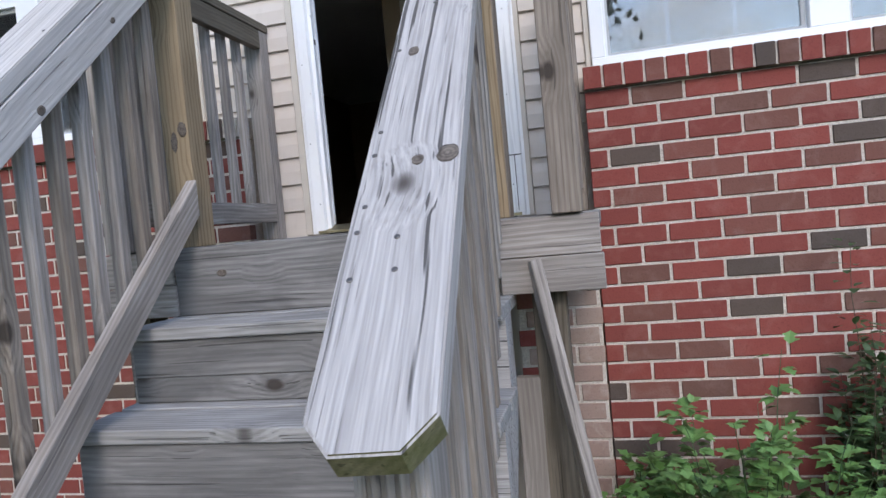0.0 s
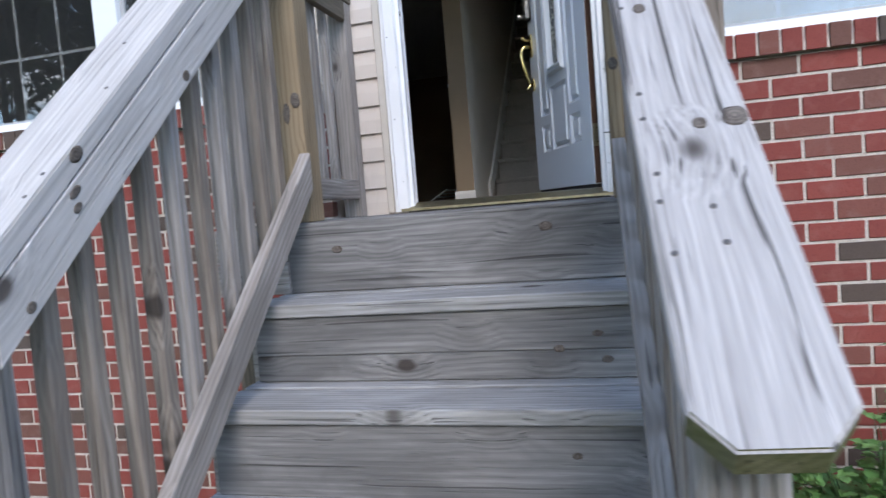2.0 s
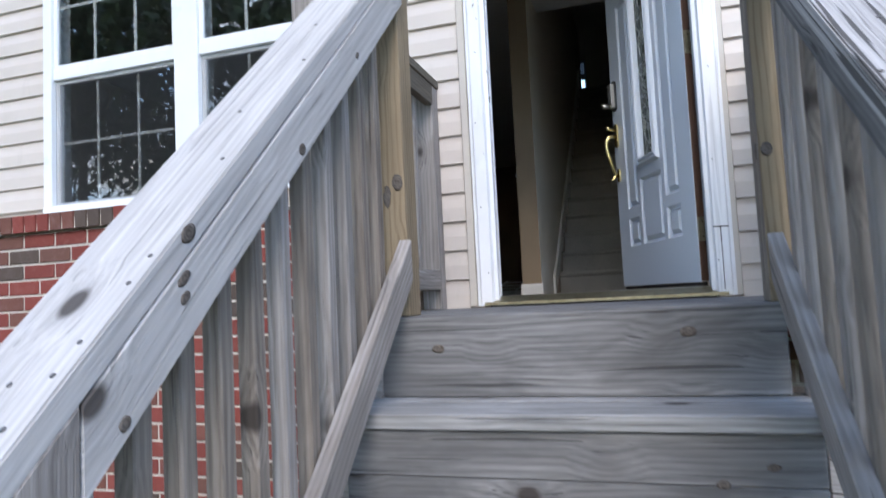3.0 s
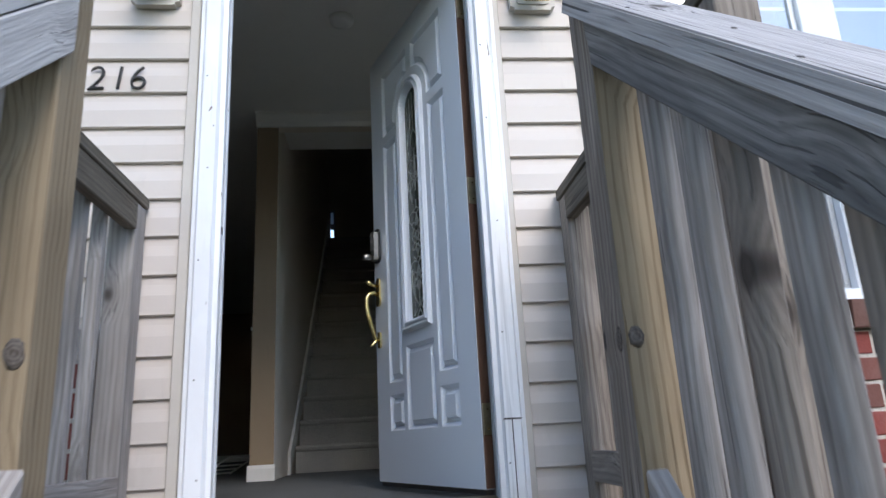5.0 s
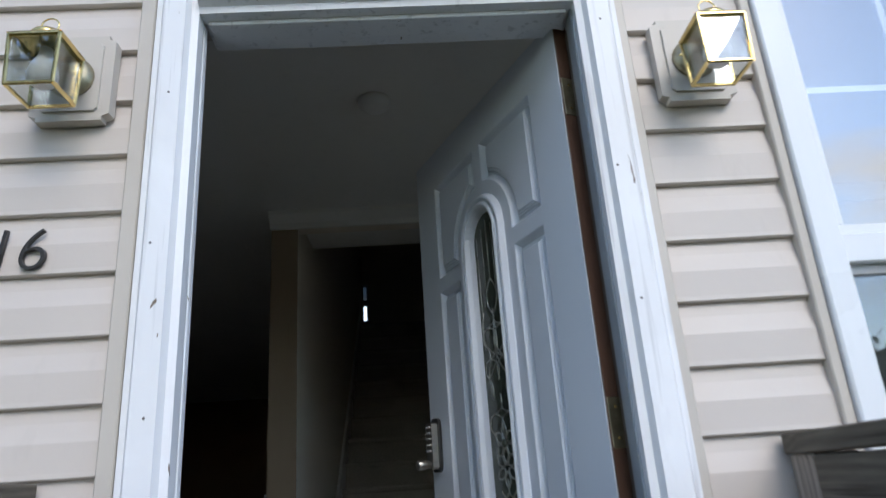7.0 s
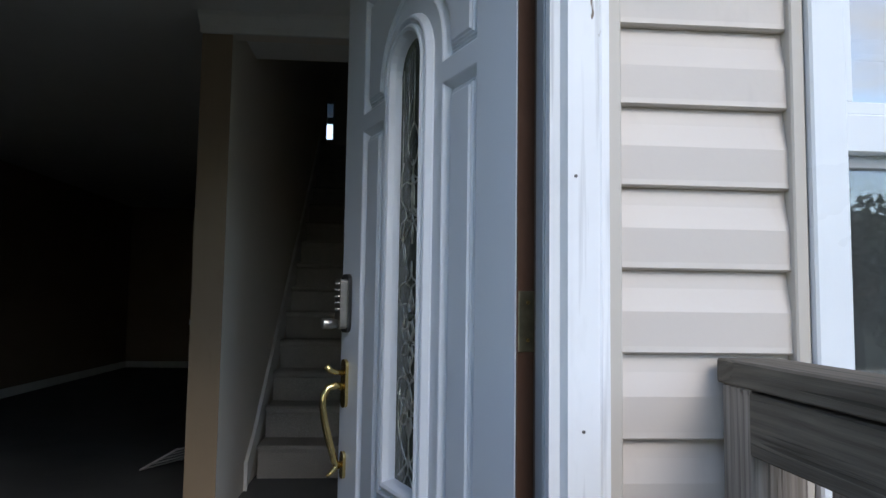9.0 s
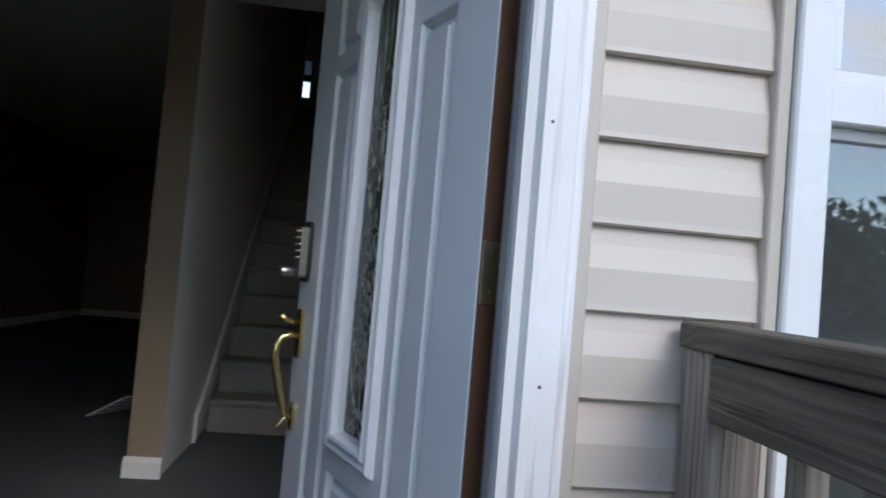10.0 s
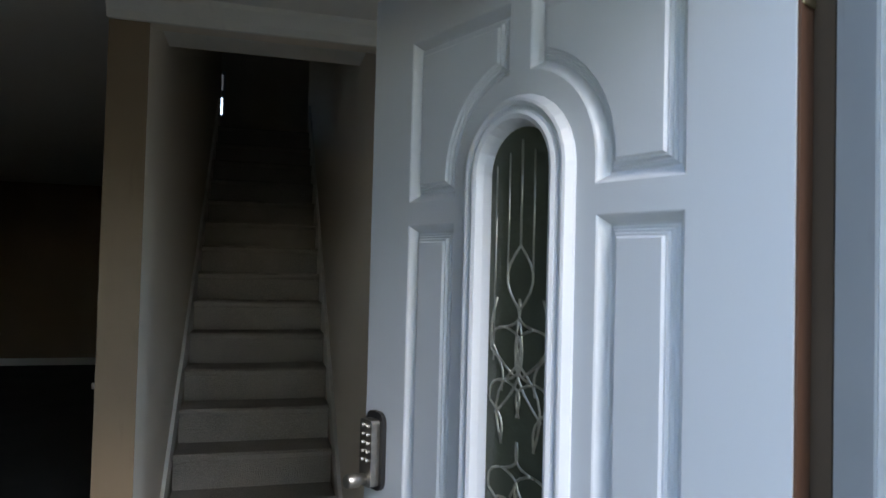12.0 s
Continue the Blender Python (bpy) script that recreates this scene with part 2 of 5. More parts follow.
def brick_mat(name, base, dark, light):
    k = Nodes(name)
    v = k.shifted(20)
    r = k.random()
    a = k.noise(v, 12, 5, 0.5)
    b = k.noise(v, 130, 3)
    col = k.mix(k.ramp(r, (0.0, 0.0), (1.0, 1.0)), base, dark)
    col = k.mix(k.math("MULTIPLY", k.ramp(a, (0.5, 0.0), (0.72, 1.0)), 0.4), col, light)
    col = k.mix(k.math("MULTIPLY", k.ramp(b, (0.3, 1.0), (0.45, 0.0)), 0.35), col, tuple(c * 0.45 for c in base))
    k.bump(k.math("ADD", a, k.math("MULTIPLY", b, 0.7)), 0.5, 0.003)
    return k.done(col, 0.85, 0, 0.25)


BRICK_RED = brick_mat("red_brick", (0.25, 0.063, 0.052), (0.195, 0.052, 0.044), (0.30, 0.13, 0.11))
BRICK_BROWN = brick_mat("brown_red_brick", (0.205, 0.075, 0.060), (0.140, 0.075, 0.060), (0.26, 0.16, 0.135))
BRICK_GREY = brick_mat("flashed_grey_brick", (0.105, 0.076, 0.063), (0.085, 0.066, 0.058), (0.14, 0.11, 0.10))
BRICK_CHALK = brick_mat("mortar_smeared_brick", (0.36, 0.27, 0.23), (0.30, 0.20, 0.17), (0.55, 0.48, 0.42))


def ground_like(name, a, b, c, s1, s2, bump=0.6, rough=0.95):
    k = Nodes(name)
    x, y = k.noise(k.coord, s1, 5), k.noise(k.coord, s2, 5)
    col = k.mix(k.ramp(x, (0.35, 0.0), (0.65, 1.0)), a, b)
    col = k.mix(k.ramp(y, (0.45, 0.0), (0.7, 1.0)), col, c)
    k.bump(y, bump, 0.02)
    return k.done(col, rough, 0, 0.2)


MORTAR = ground_like("pale_mortar", (0.56, 0.505, 0.45), (0.64, 0.585, 0.53), (0.45, 0.395, 0.35), 5, 90, 0.4)
SOIL_GRASS = ground_like("grassy_soil", (0.06, 0.075, 0.028), (0.045, 0.065, 0.02), (0.09, 0.065, 0.04), 1.1, 30)
CARPET = ground_like("grey_carpet", (0.15, 0.155, 0.155), (0.12, 0.125, 0.125), (0.19, 0.19, 0.185), 2.0, 160, 0.8)
STAIR_CARPET = ground_like("worn_stair_carpet", (0.48, 0.44, 0.39), (0.38, 0.35, 0.31), (0.55, 0.505, 0.45), 3.0, 150, 0.8)
ROOF = ground_like("grey_shingles", (0.06, 0.06, 0.065), (0.08, 0.078, 0.08), (0.045, 0.045, 0.05), 1.0, 25)
BARK = ground_like("bark", (0.09, 0.065, 0.045), (0.06, 0.045, 0.035), (0.12, 0.10, 0.08), 3, 40)


def leaf_mat(name, a, b):
    k = Nodes(name)
    isle = k.n.new("ShaderNodeNewGeometry").outputs["Random Per Island"]
    col = k.mix(isle, a, b)
    col = k.mix(k.math("MULTIPLY", k.noise(k.coord, 60, 3), 0.4), col, tuple(c * 0.5 for c in a))
    k.bsdf.inputs["Subsurface Weight"].default_value = 0.0
    return k.done(col, 0.5, 0, 0.4)


LEAF_BRIGHT = leaf_mat("bright_green_leaf", (0.10, 0.22, 0.06), (0.18, 0.33, 0.11))
LEAF_DARK = leaf_mat("dark_green_leaf", (0.035, 0.075, 0.03), (0.075, 0.125, 0.05))
LEAF_TREE = leaf_mat("tree_leaf", (0.03, 0.055, 0.018), (0.06, 0.09, 0.03))


# ---- building helpers ----
PLACED = {}


def thing(name, x=0.0, y=0.0, z=0.0, label="", category="", group="", kind="", m=None):
    """An Empty at the thing's base."""
    ob = new(name)
    ob.empty_display_size = 0.05
    PLACED[ob] = m or Matrix.Translation((x, y, z))
    ob.matrix_basis = PLACED[ob]
    return tagged(ob, label, category, group, kind)


def mesh_of(bm, name, smooth=False):
    me = bpy.data.meshes.new(name)
    bm.normal_update()
    bm.to_mesh(me)
    bm.free()
    if smooth:
        for p in me.polygons:
            p.use_smooth = True
    return me


def part(name, bm, material, parent=None, label="", m=None, smooth=False, kind=""):
    """Links a bmesh (or a mesh) as one object at the world pose m, under parent."""
    me = bm if isinstance(bm, bpy.types.Mesh) else mesh_of(bm, name, smooth)
    if not me.materials:
        me.materials.append(material)
    ob = new(name, me)
    m = m or Matrix.Identity(4)
    PLACED[ob] = m
    if parent is not None:
        ob.parent = parent
        ob.matrix_basis = PLACED[parent].inverted() @ m
    else:
        ob.matrix_basis = m
    return tagged(ob, label, kind=kind)


def box_bm(x0, x1, y0, y1, z0, z1, bevel=0.0, bm=None):
    """A box with chamfered edges."""
    own = bm is None
    bm = bm or bmesh.new()
    r = bmesh.ops.create_cube(bm, size=1)
    vs = r["verts"]
    for v in vs:
        v.co = Vector(((x0 + x1) / 2 + v.co.x * (x1 - x0), (y0 + y1) / 2 + v.co.y * (y1 - y0), (z0 + z1) / 2 + v.co.z * (z1 - z0)))
    if bevel and own:
        bmesh.ops.bevel(bm, geom=bm.edges[:], offset=bevel, segments=1, affect="EDGES")
    return bm


BOARDS = {}


def board_mesh(length, width, thick, material, bevel=0.003, shear=0.0):
    key = (round(length, 3), round(width, 3), round(thick, 3), material.name, bevel, shear)
    if key not in BOARDS:
        bm = box_bm(0, length, -width / 2, width / 2, -thick / 2, thick / 2, bevel)
        for v in bm.verts:
            v.co.x -= shear * v.co.y
        me = mesh_of(bm, "board")
        me.materials.append(material)
        BOARDS[key] = me
    return BOARDS[key]


def basis(origin, along, up):
    """A pose whose x runs along and whose z is nearest to up."""
    x = Vector(along).normalized()
    y = Vector(up).cross(x).normalized()
    z = x.cross(y)
    return Matrix((( x.x, y.x, z.x, origin[0]), (x.y, y.y, z.y, origin[1]), (x.z, y.z, z.z, origin[2]), (0, 0, 0, 1)))


def board(name, a, b, width, thick, up, material, parent, label="", bevel=0.003, shear=0.0):
    """A board from a to b; its thickness points to up. shear slants its end cuts."""
    a, b = Vector(a), Vector(b)
    return part(name, board_mesh((b - a).length, width, thick, material, bevel, shear), material, parent, label, basis(a, b - a, up))


def extrude_profile(pts, x0, x1):
    """A closed profile of (y, z) points, drawn from x0 to x1."""
    bm = bmesh.new()
    rings = [[bm.verts.new((x, y, z)) for y, z in pts] for x in (x0, x1)]
    n = len(pts)
    for i in range(n):
        bm.faces.new((rings[0][i], rings[0][(i + 1) % n], rings[1][(i + 1) % n], rings[1][i]))
    bm.faces.new(rings[0][::-1])
    bm.faces.new(rings[1])
    bmesh.ops.recalc_face_normals(bm, faces=bm.faces)
    return bm


def turned(profile, seg=20, bm=None, m=None):
    """A solid turned round z from (radius, height) points."""
    bm = bm or bmesh.new()
    rows = []
    for r, z in profile:
        row = []
        for i in range(seg):
            a = 2 * math.pi * i / seg
            co = Vector((r * math.cos(a), r * math.sin(a), z))
            row.append(bm.verts.new(m @ co if m else co))
        rows.append(row)
    for p, q in zip(rows, rows[1:]):
        for i in range(seg):
            bm.faces.new((p[i], p[(i + 1) % seg], q[(i + 1) % seg], q[i]))
    bm.faces.new(rows[0][::-1])
    bm.faces.new(rows[-1])
    return bm


def tube(points, radius, seg=8, bm=None):
    """A round tube through points; radius may be one number or one a point."""
    bm = bm or bmesh.new()
    pts = [Vector(p) for p in points]
    rows, side = [], None
    for i, p in enumerate(pts):
        d = (pts[min(i + 1, len(pts) - 1)] - pts[max(i - 1, 0)]).normalized()
        ref = side or (Vector((0, 0, 1)) if abs(d.z) < 0.9 else Vector((1, 0, 0)))
        u = (ref - d * ref.dot(d)).normalized()
        side = u
        w = d.cross(u)
        r = radius[i] if isinstance(radius, (list, tuple)) else radius
        rows.append([bm.verts.new(p + (u * math.cos(2 * math.pi * k / seg) + w * math.sin(2 * math.pi * k / seg)) * r) for k in range(seg)])
    for p, q in zip(rows, rows[1:]):
        for k in range(seg):
            bm.faces.new((p[k], p[(k + 1) % seg], q[(k + 1) % seg], q[k]))
    bm.faces.new(rows[0][::-1])
    bm.faces.new(rows[-1])
    return bm


def sweep(path, profile, closed=True, bm=None, flip=False):
    """A moulding in the x-z plane along path (x, z); profile points are (across, out) with out along y."""
    bm = bm or bmesh.new()
    n = len(path)
    pts = [Vector((p[0], p[1])) for p in path]
    rows = []
    for i, p in enumerate(pts):
        a = pts[(i - 1) % n] if closed or i else None
        b = pts[(i + 1) % n] if closed or i < n - 1 else None
        d1 = (p - a).normalized() if a is not None else (b - p).normalized()
        d2 = (b - p).normalized() if b is not None else d1
        n1, n2 = Vector((-d1.y, d1.x)), Vector((-d2.y, d2.x))
        mit = (n1 + n2)
        mit = mit / max(mit.length_squared / 2, 0.35) if mit.length > 1e-6 else n1
        rows.append([bm.verts.new((p.x + mit.x * s, o, p.y + mit.y * s)) for s, o in profile])
    m = len(profile)
    for i in range(n if closed else n - 1):
        p, q = rows[i], rows[(i + 1) % n]
        for k in range(m - 1):
            bm.faces.new((p[k], p[k + 1], q[k + 1], q[k]))
    if not closed:
        bm.faces.new(rows[0])
        bm.faces.new(rows[-1][::-1])
    bmesh.ops.recalc_face_normals(bm, faces=bm.faces)
    return bm


# ---- the plan ----
FACE = 3.15            # face of the siding
BRICK_FACE = 2.985
DECK_TOP, DECK_FRONT = 1.47, 2.02
FLOOR_IN, CEIL = 1.50, 4.04
RISE, RUN = 0.2265, 0.246
STAIR_L, STAIR_R = -1.395, -0.335
DOOR_L, DOOR_R, DOOR_TOP = -1.303, -0.414, 3.56
COURSE = 0.1337
SIDING_Z = 2.534

# ---- ground and house shell ----
bm = bmesh.new()
bmesh.ops.create_grid(bm, x_segments=60, y_segments=60, size=1)
for v in bm.verts:
    v.co.x, v.co.y = math.copysign(abs(v.co.x) ** 3 * 400, v.co.x), math.copysign(abs(v.co.y) ** 3 * 400, v.co.y)
    d = math.hypot(v.co.x, v.co.y)
    v.co.z = -0.01 + (0.02 * noise.noise(v.co * 1.3) if d < 12 else 0.0)
tagged(part("ground", bm, SOIL_GRASS, smooth=True), "grassy soil around the house", "ground", kind="structure")

HOUSE_L, HOUSE_R, HOUSE_B, HOUSE_T = -6.2, 3.6, 13.4, 7.2


def wall(name, x0, x1, y0, y1, z0, z1, material, label):
    return tagged(part(name, box_bm(x0, x1, y0, y1, z0, z1), material), label, "wall", kind="structure")


IN_Y = 3.285            # inner face of the front wall
WIN_R = (0.012, 1.94)
WIN_L = (-3.90, -1.955)
WIN_Z0, WIN_Z1 = 2.10, 3.72
wall("wall_front_upper", HOUSE_L, HOUSE_R, FACE + 0.03, IN_Y, WIN_Z1, HOUSE_T, VINYL, "beige vinyl upper front wall")
wall("wall_front_right_end", WIN_R[1], HOUSE_R, FACE + 0.03, IN_Y, 0, WIN_Z1, VINYL, "front wall beside the window")
wall("wall_front_left_end", HOUSE_L, WIN_L[0], FACE + 0.03, IN_Y, 0, WIN_Z1, VINYL, "front wall beside the window")
wall("wall_front_right_low", DOOR_R + 0.03, WIN_R[1], FACE + 0.03, IN_Y, 0, WIN_Z0, VINYL, "front wall below the window")
wall("wall_front_left_low", WIN_L[0], DOOR_L - 0.075, FACE + 0.03, IN_Y, 0, WIN_Z0, VINYL, "front wall below the window")
wall("wall_front_door_right", DOOR_R + 0.03, WIN_R[0], FACE + 0.03, IN_Y, WIN_Z0, WIN_Z1, VINYL, "front wall between door and window")
wall("wall_front_door_left", WIN_L[1], DOOR_L - 0.075, FACE + 0.03, IN_Y, WIN_Z0, WIN_Z1, VINYL, "front wall between door and window")
wall("wall_front_over_door", DOOR_L - 0.075, DOOR_R + 0.03, FACE + 0.03, IN_Y, DOOR_TOP + 0.03, WIN_Z1, VINYL, "front wall over the door")
wall("wall_front_under_door", DOOR_L - 0.075, DOOR_R + 0.03, FACE + 0.03, IN_Y, 0, 1.44, VINYL, "front wall under the door")
wall("wall_west", HOUSE_L - 0.2, HOUSE_L, FACE + 0.03, HOUSE_B, 0, HOUSE_T, VINYL, "side wall of the house")
# East wall left open out of view, added to let daylight into the entry.
for nm, y0, y1, z0, z1 in (("wall_east_front", FACE + 0.03, 3.3, 0, HOUSE_T), ("wall_east_back", 5.55, HOUSE_B, 0, HOUSE_T), ("wall_east_low", 3.3, 5.55, 0, 1.6), ("wall_east_high", 3.3, 5.55, 4.15, HOUSE_T)):
    wall(nm, HOUSE_R, HOUSE_R + 0.2, y0, y1, z0, z1, VINYL, "side wall of the house round an added, unseen light opening")
# back wall with the upstairs window
UPWIN = (-1.79, -1.53, 4.87, 5.47)
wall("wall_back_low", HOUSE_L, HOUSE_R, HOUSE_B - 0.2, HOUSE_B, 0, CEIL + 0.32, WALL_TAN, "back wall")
wall("wall_upstairs_low", HOUSE_L, HOUSE_R, 11.75, 11.9, CEIL + 0.32, UPWIN[2], WALL_CREAM, "upstairs wall below a small window")
wall("wall_upstairs_left", HOUSE_L, UPWIN[0], 11.75, 11.9, UPWIN[2], UPWIN[3], WALL_CREAM, "upstairs wall beside a small window")
wall("wall_upstairs_right", UPWIN[1], HOUSE_R, 11.75, 11.9, UPWIN[2], UPWIN[3], WALL_CREAM, "upstairs wall beside a small window")
wall("wall_upstairs_top", HOUSE_L, HOUSE_R, 11.75, 11.9, UPWIN[3], HOUSE_T, WALL_CREAM, "upstairs wall above a small window")
bm = bmesh.new()
rv = [bm.verts.new(c) for c in ((HOUSE_L - 0.5, FACE - 0.35, HOUSE_T - 0.05), (HOUSE_R + 0.5, FACE - 0.35, HOUSE_T - 0.05), (HOUSE_R + 0.5, 8.3, HOUSE_T + 2.6), (HOUSE_L - 0.5, 8.3, HOUSE_T + 2.6), (HOUSE_R + 0.5, HOUSE_B + 0.4, HOUSE_T - 0.05), (HOUSE_L - 0.5, HOUSE_B + 0.4, HOUSE_T - 0.05))]
for f in ((0, 1, 2, 3), (3, 2, 4, 5), (0, 3, 5), (1, 4, 2), (0, 5, 4, 1)):
    bm.faces.new([rv[i] for i in f])
bmesh.ops.recalc_face_normals(bm, faces=bm.faces)
tagged(part("roof", bm, ROOF), "grey shingled gable roof of the house", "roof", kind="structure")

# ---- inside ----
tagged(part("floor", box_bm(HOUSE_L, HOUSE_R, IN_Y, HOUSE_B - 0.2, 1.30, FLOOR_IN), CARPET), "dark grey carpeted floor", "floor", kind="structure")
SW_L0, SW_L1, SW_R0, SW_R1, SW_Y, WELL_Y = -1.645, -1.495, -0.565, -0.43, 5.525, 6.12
bm = box_bm(HOUSE_L, HOUSE_R, IN_Y, WELL_Y, CEIL, CEIL + 0.3)
box_bm(HOUSE_L, SW_L0, WELL_Y, 11.75, CEIL, CEIL + 0.3, bm=bm)
box_bm(SW_R1, HOUSE_R, WELL_Y, 11.75, CEIL, CEIL + 0.3, bm=bm)
box_bm(SW_L0, SW_R1, 9.92, 11.75, CEIL, CEIL + 0.3, bm=bm)
box_bm(HOUSE_L, HOUSE_R, 11.75, HOUSE_B - 0.2, CEIL, CEIL + 0.3, bm=bm)
tagged(part("ceiling", bm, CEILING_WHITE), "matt white ceiling", "ceiling", kind="structure")
wall("wall_stair_left", SW_L0 + 0.006, SW_L1, SW_Y + 0.006, 10.3, FLOOR_IN, 5.4, WALL_CREAM, "cream wall beside the inner stairs")
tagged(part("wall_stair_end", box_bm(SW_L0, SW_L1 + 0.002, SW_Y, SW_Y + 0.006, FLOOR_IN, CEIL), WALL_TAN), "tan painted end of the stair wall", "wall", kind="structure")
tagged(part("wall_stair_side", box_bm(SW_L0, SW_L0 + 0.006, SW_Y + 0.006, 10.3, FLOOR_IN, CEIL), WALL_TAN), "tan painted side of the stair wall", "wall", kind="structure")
wall("wall_stair_right", SW_R0, SW_R1, SW_Y, 10.3, FLOOR_IN, 6.9, WALL_CREAM, "cream wall beside the inner stairs")
wall("wall_foyer_right", SW_R1, HOUSE_R, SW_Y, SW_Y + 0.12, FLOOR_IN, CEIL, WALL_CREAM, "cream wall of the entry")
wall("wall_stair_header", SW_L1, SW_R0, SW_Y, SW_Y + 0.09, CEIL - 0.088, CEIL, WALL_CREAM, "cream beam over the stair passage")
wall("wall_stairwell_above", SW_L0, SW_R1, WELL_Y - 0.12, WELL_Y, CEIL + 0.3, 6.9, WALL_CREAM, "wall high over the stairs")
wall("wall_upper_left", HOUSE_L, HOUSE_L + 0.1, SW_Y, 11.75, CEIL + 0.3, 6.9, WALL_CREAM, "upstairs side wall")
tagged(part("ceiling_upstairs", box_bm(HOUSE_L, HOUSE_R, SW_Y, 11.9, 6.9, 7.0), CEILING_WHITE), "white upstairs ceiling", "ceiling", kind="structure")
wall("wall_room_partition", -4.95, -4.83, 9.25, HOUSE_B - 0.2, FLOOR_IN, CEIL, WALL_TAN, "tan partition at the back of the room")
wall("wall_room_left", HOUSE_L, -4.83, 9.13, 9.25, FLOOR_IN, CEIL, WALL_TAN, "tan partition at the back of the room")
# crown moulding and baseboards
crown = [(SW_Y, CEIL), (SW_Y - 0.08, CEIL), (SW_Y - 0.075, CEIL - 0.02), (SW_Y - 0.03, CEIL - 0.06), (SW_Y - 0.018, CEIL - 0.09), (SW_Y, CEIL - 0.09)]
tagged(part("trim_crown", extrude_profile(crown, SW_L0 - 0.005, HOUSE_R), TRIM_INSIDE), "white crown moulding under the ceiling", "moulding", kind="structure")
base = [(SW_Y - 0.018, FLOOR_IN), (SW_Y - 0.018, FLOOR_IN + 0.075), (SW_Y - 0.008, FLOOR_IN + 0.095), (SW_Y, FLOOR_IN + 0.098), (SW_Y, FLOOR_IN)]
tagged(part("baseboard", extrude_profile(base, SW_L0 - 0.012, SW_L1 + 0.012), TRIM_INSIDE), "white baseboard on the wall end", "baseboard", kind="structure")
tagged(part("baseboard_room", box_bm(-4.83, -4.815, 9.25, HOUSE_B - 0.2, FLOOR_IN, FLOOR_IN + 0.1, 0.003), TRIM_INSIDE), "white baseboard in the dark room", "baseboard", kind="structure")
tagged(part("baseboard_back", box_bm(-4.815, SW_L0, HOUSE_B - 0.218, HOUSE_B - 0.203, FLOOR_IN, FLOOR_IN + 0.1, 0.003), TRIM_INSIDE), "white baseboard in the dark room", "baseboard", kind="structure")

# inner stairs, carpeted
STEP_Y, IN_RISE, IN_RUN = 6.46, 0.203, 0.245
stairs = thing("stairs", -1.07, STEP_Y, FLOOR_IN, "steep inner stairs in worn beige-grey carpet", "stairs", kind="structure")
for i in range(14):
    z1, y0 = FLOOR_IN + IN_RISE * (i + 1), STEP_Y + IN_RUN * i
    pts = [(y0, z1 - IN_RISE), (y0, z1 - 0.045), (y0 - 0.022, z1 - 0.035), (y0 - 0.028, z1 - 0.015), (y0 - 0.016, z1), (y0 + IN_RUN + 0.02, z1), (y0 + IN_RUN + 0.02, z1 - IN_RISE)]
    part("step", extrude_profile(pts, SW_L1 + 0.022, SW_R0 - 0.022), STAIR_CARPET, stairs)
slope = IN_RISE / IN_RUN
for name, x0, x1 in (("trim_skirt_left", SW_L1, SW_L1 + 0.02), ("trim_skirt_right", SW_R0 - 0.02, SW_R0)):
    L = IN_RUN * 15.0
    y0 = STEP_Y - 0.28
    pts = [(y0, FLOOR_IN), (y0, FLOOR_IN + 0.16), (y0 + 0.20, FLOOR_IN + 0.29), (y0 + L, FLOOR_IN + 0.29 + slope * (L - 0.20)), (y0 + L, FLOOR_IN + slope * L - 0.5)]
    tagged(part(name, extrude_profile(pts, x0, x1), TRIM_INSIDE), "white skirt board climbing beside the stairs", "skirt board", kind="structure")
# upstairs window
upw = thing("window_upstairs", UPWIN[0], 11.75, UPWIN[2], "small bright upstairs window with a white frame", "window", kind="structure")
for a, b, c, d in ((UPWIN[0], UPWIN[1], UPWIN[2], UPWIN[2] + 0.035), (UPWIN[0], UPWIN[1], UPWIN[3] - 0.035, UPWIN[3]), (UPWIN[0], UPWIN[0] + 0.03, UPWIN[2] + 0.035, UPWIN[3] - 0.035), (UPWIN[1] - 0.03, UPWIN[1], UPWIN[2] + 0.035, UPWIN[3] - 0.035), (UPWIN[0] + 0.03, UPWIN[1] - 0.03, 5.135, 5.225)):
    part("window_frame", box_bm(a, b, 11.78, 11.83, c, d, 0.003), WINDOW_WHITE, upw)
part("pane", box_bm(UPWIN[0] + 0.03, UPWIN[1] - 0.03, 11.80, 11.806, 5.225, UPWIN[3] - 0.035), SMOKED_GLASS, upw, "dim upper pane")

# ---- siding: one piece a course ----
def siding_piece(x0, x1, z):
    """One Dutch-lap course, its butt edge at height z."""
    f = FACE
    pts = [(f + 0.004, z), (f - 0.0, z + 0.003), (f + 0.001, z + 0.012), (f + 0.002, z + COURSE * 0.50), (f + 0.004, z + COURSE * 0.56), (f + 0.011, z + COURSE * 0.78), (f + 0.0165, z + COURSE + 0.006), (f + 0.029, z + COURSE + 0.006), (f + 0.029, z), (f + 0.016, z)]
    return extrude_profile(pts, x0, x1)


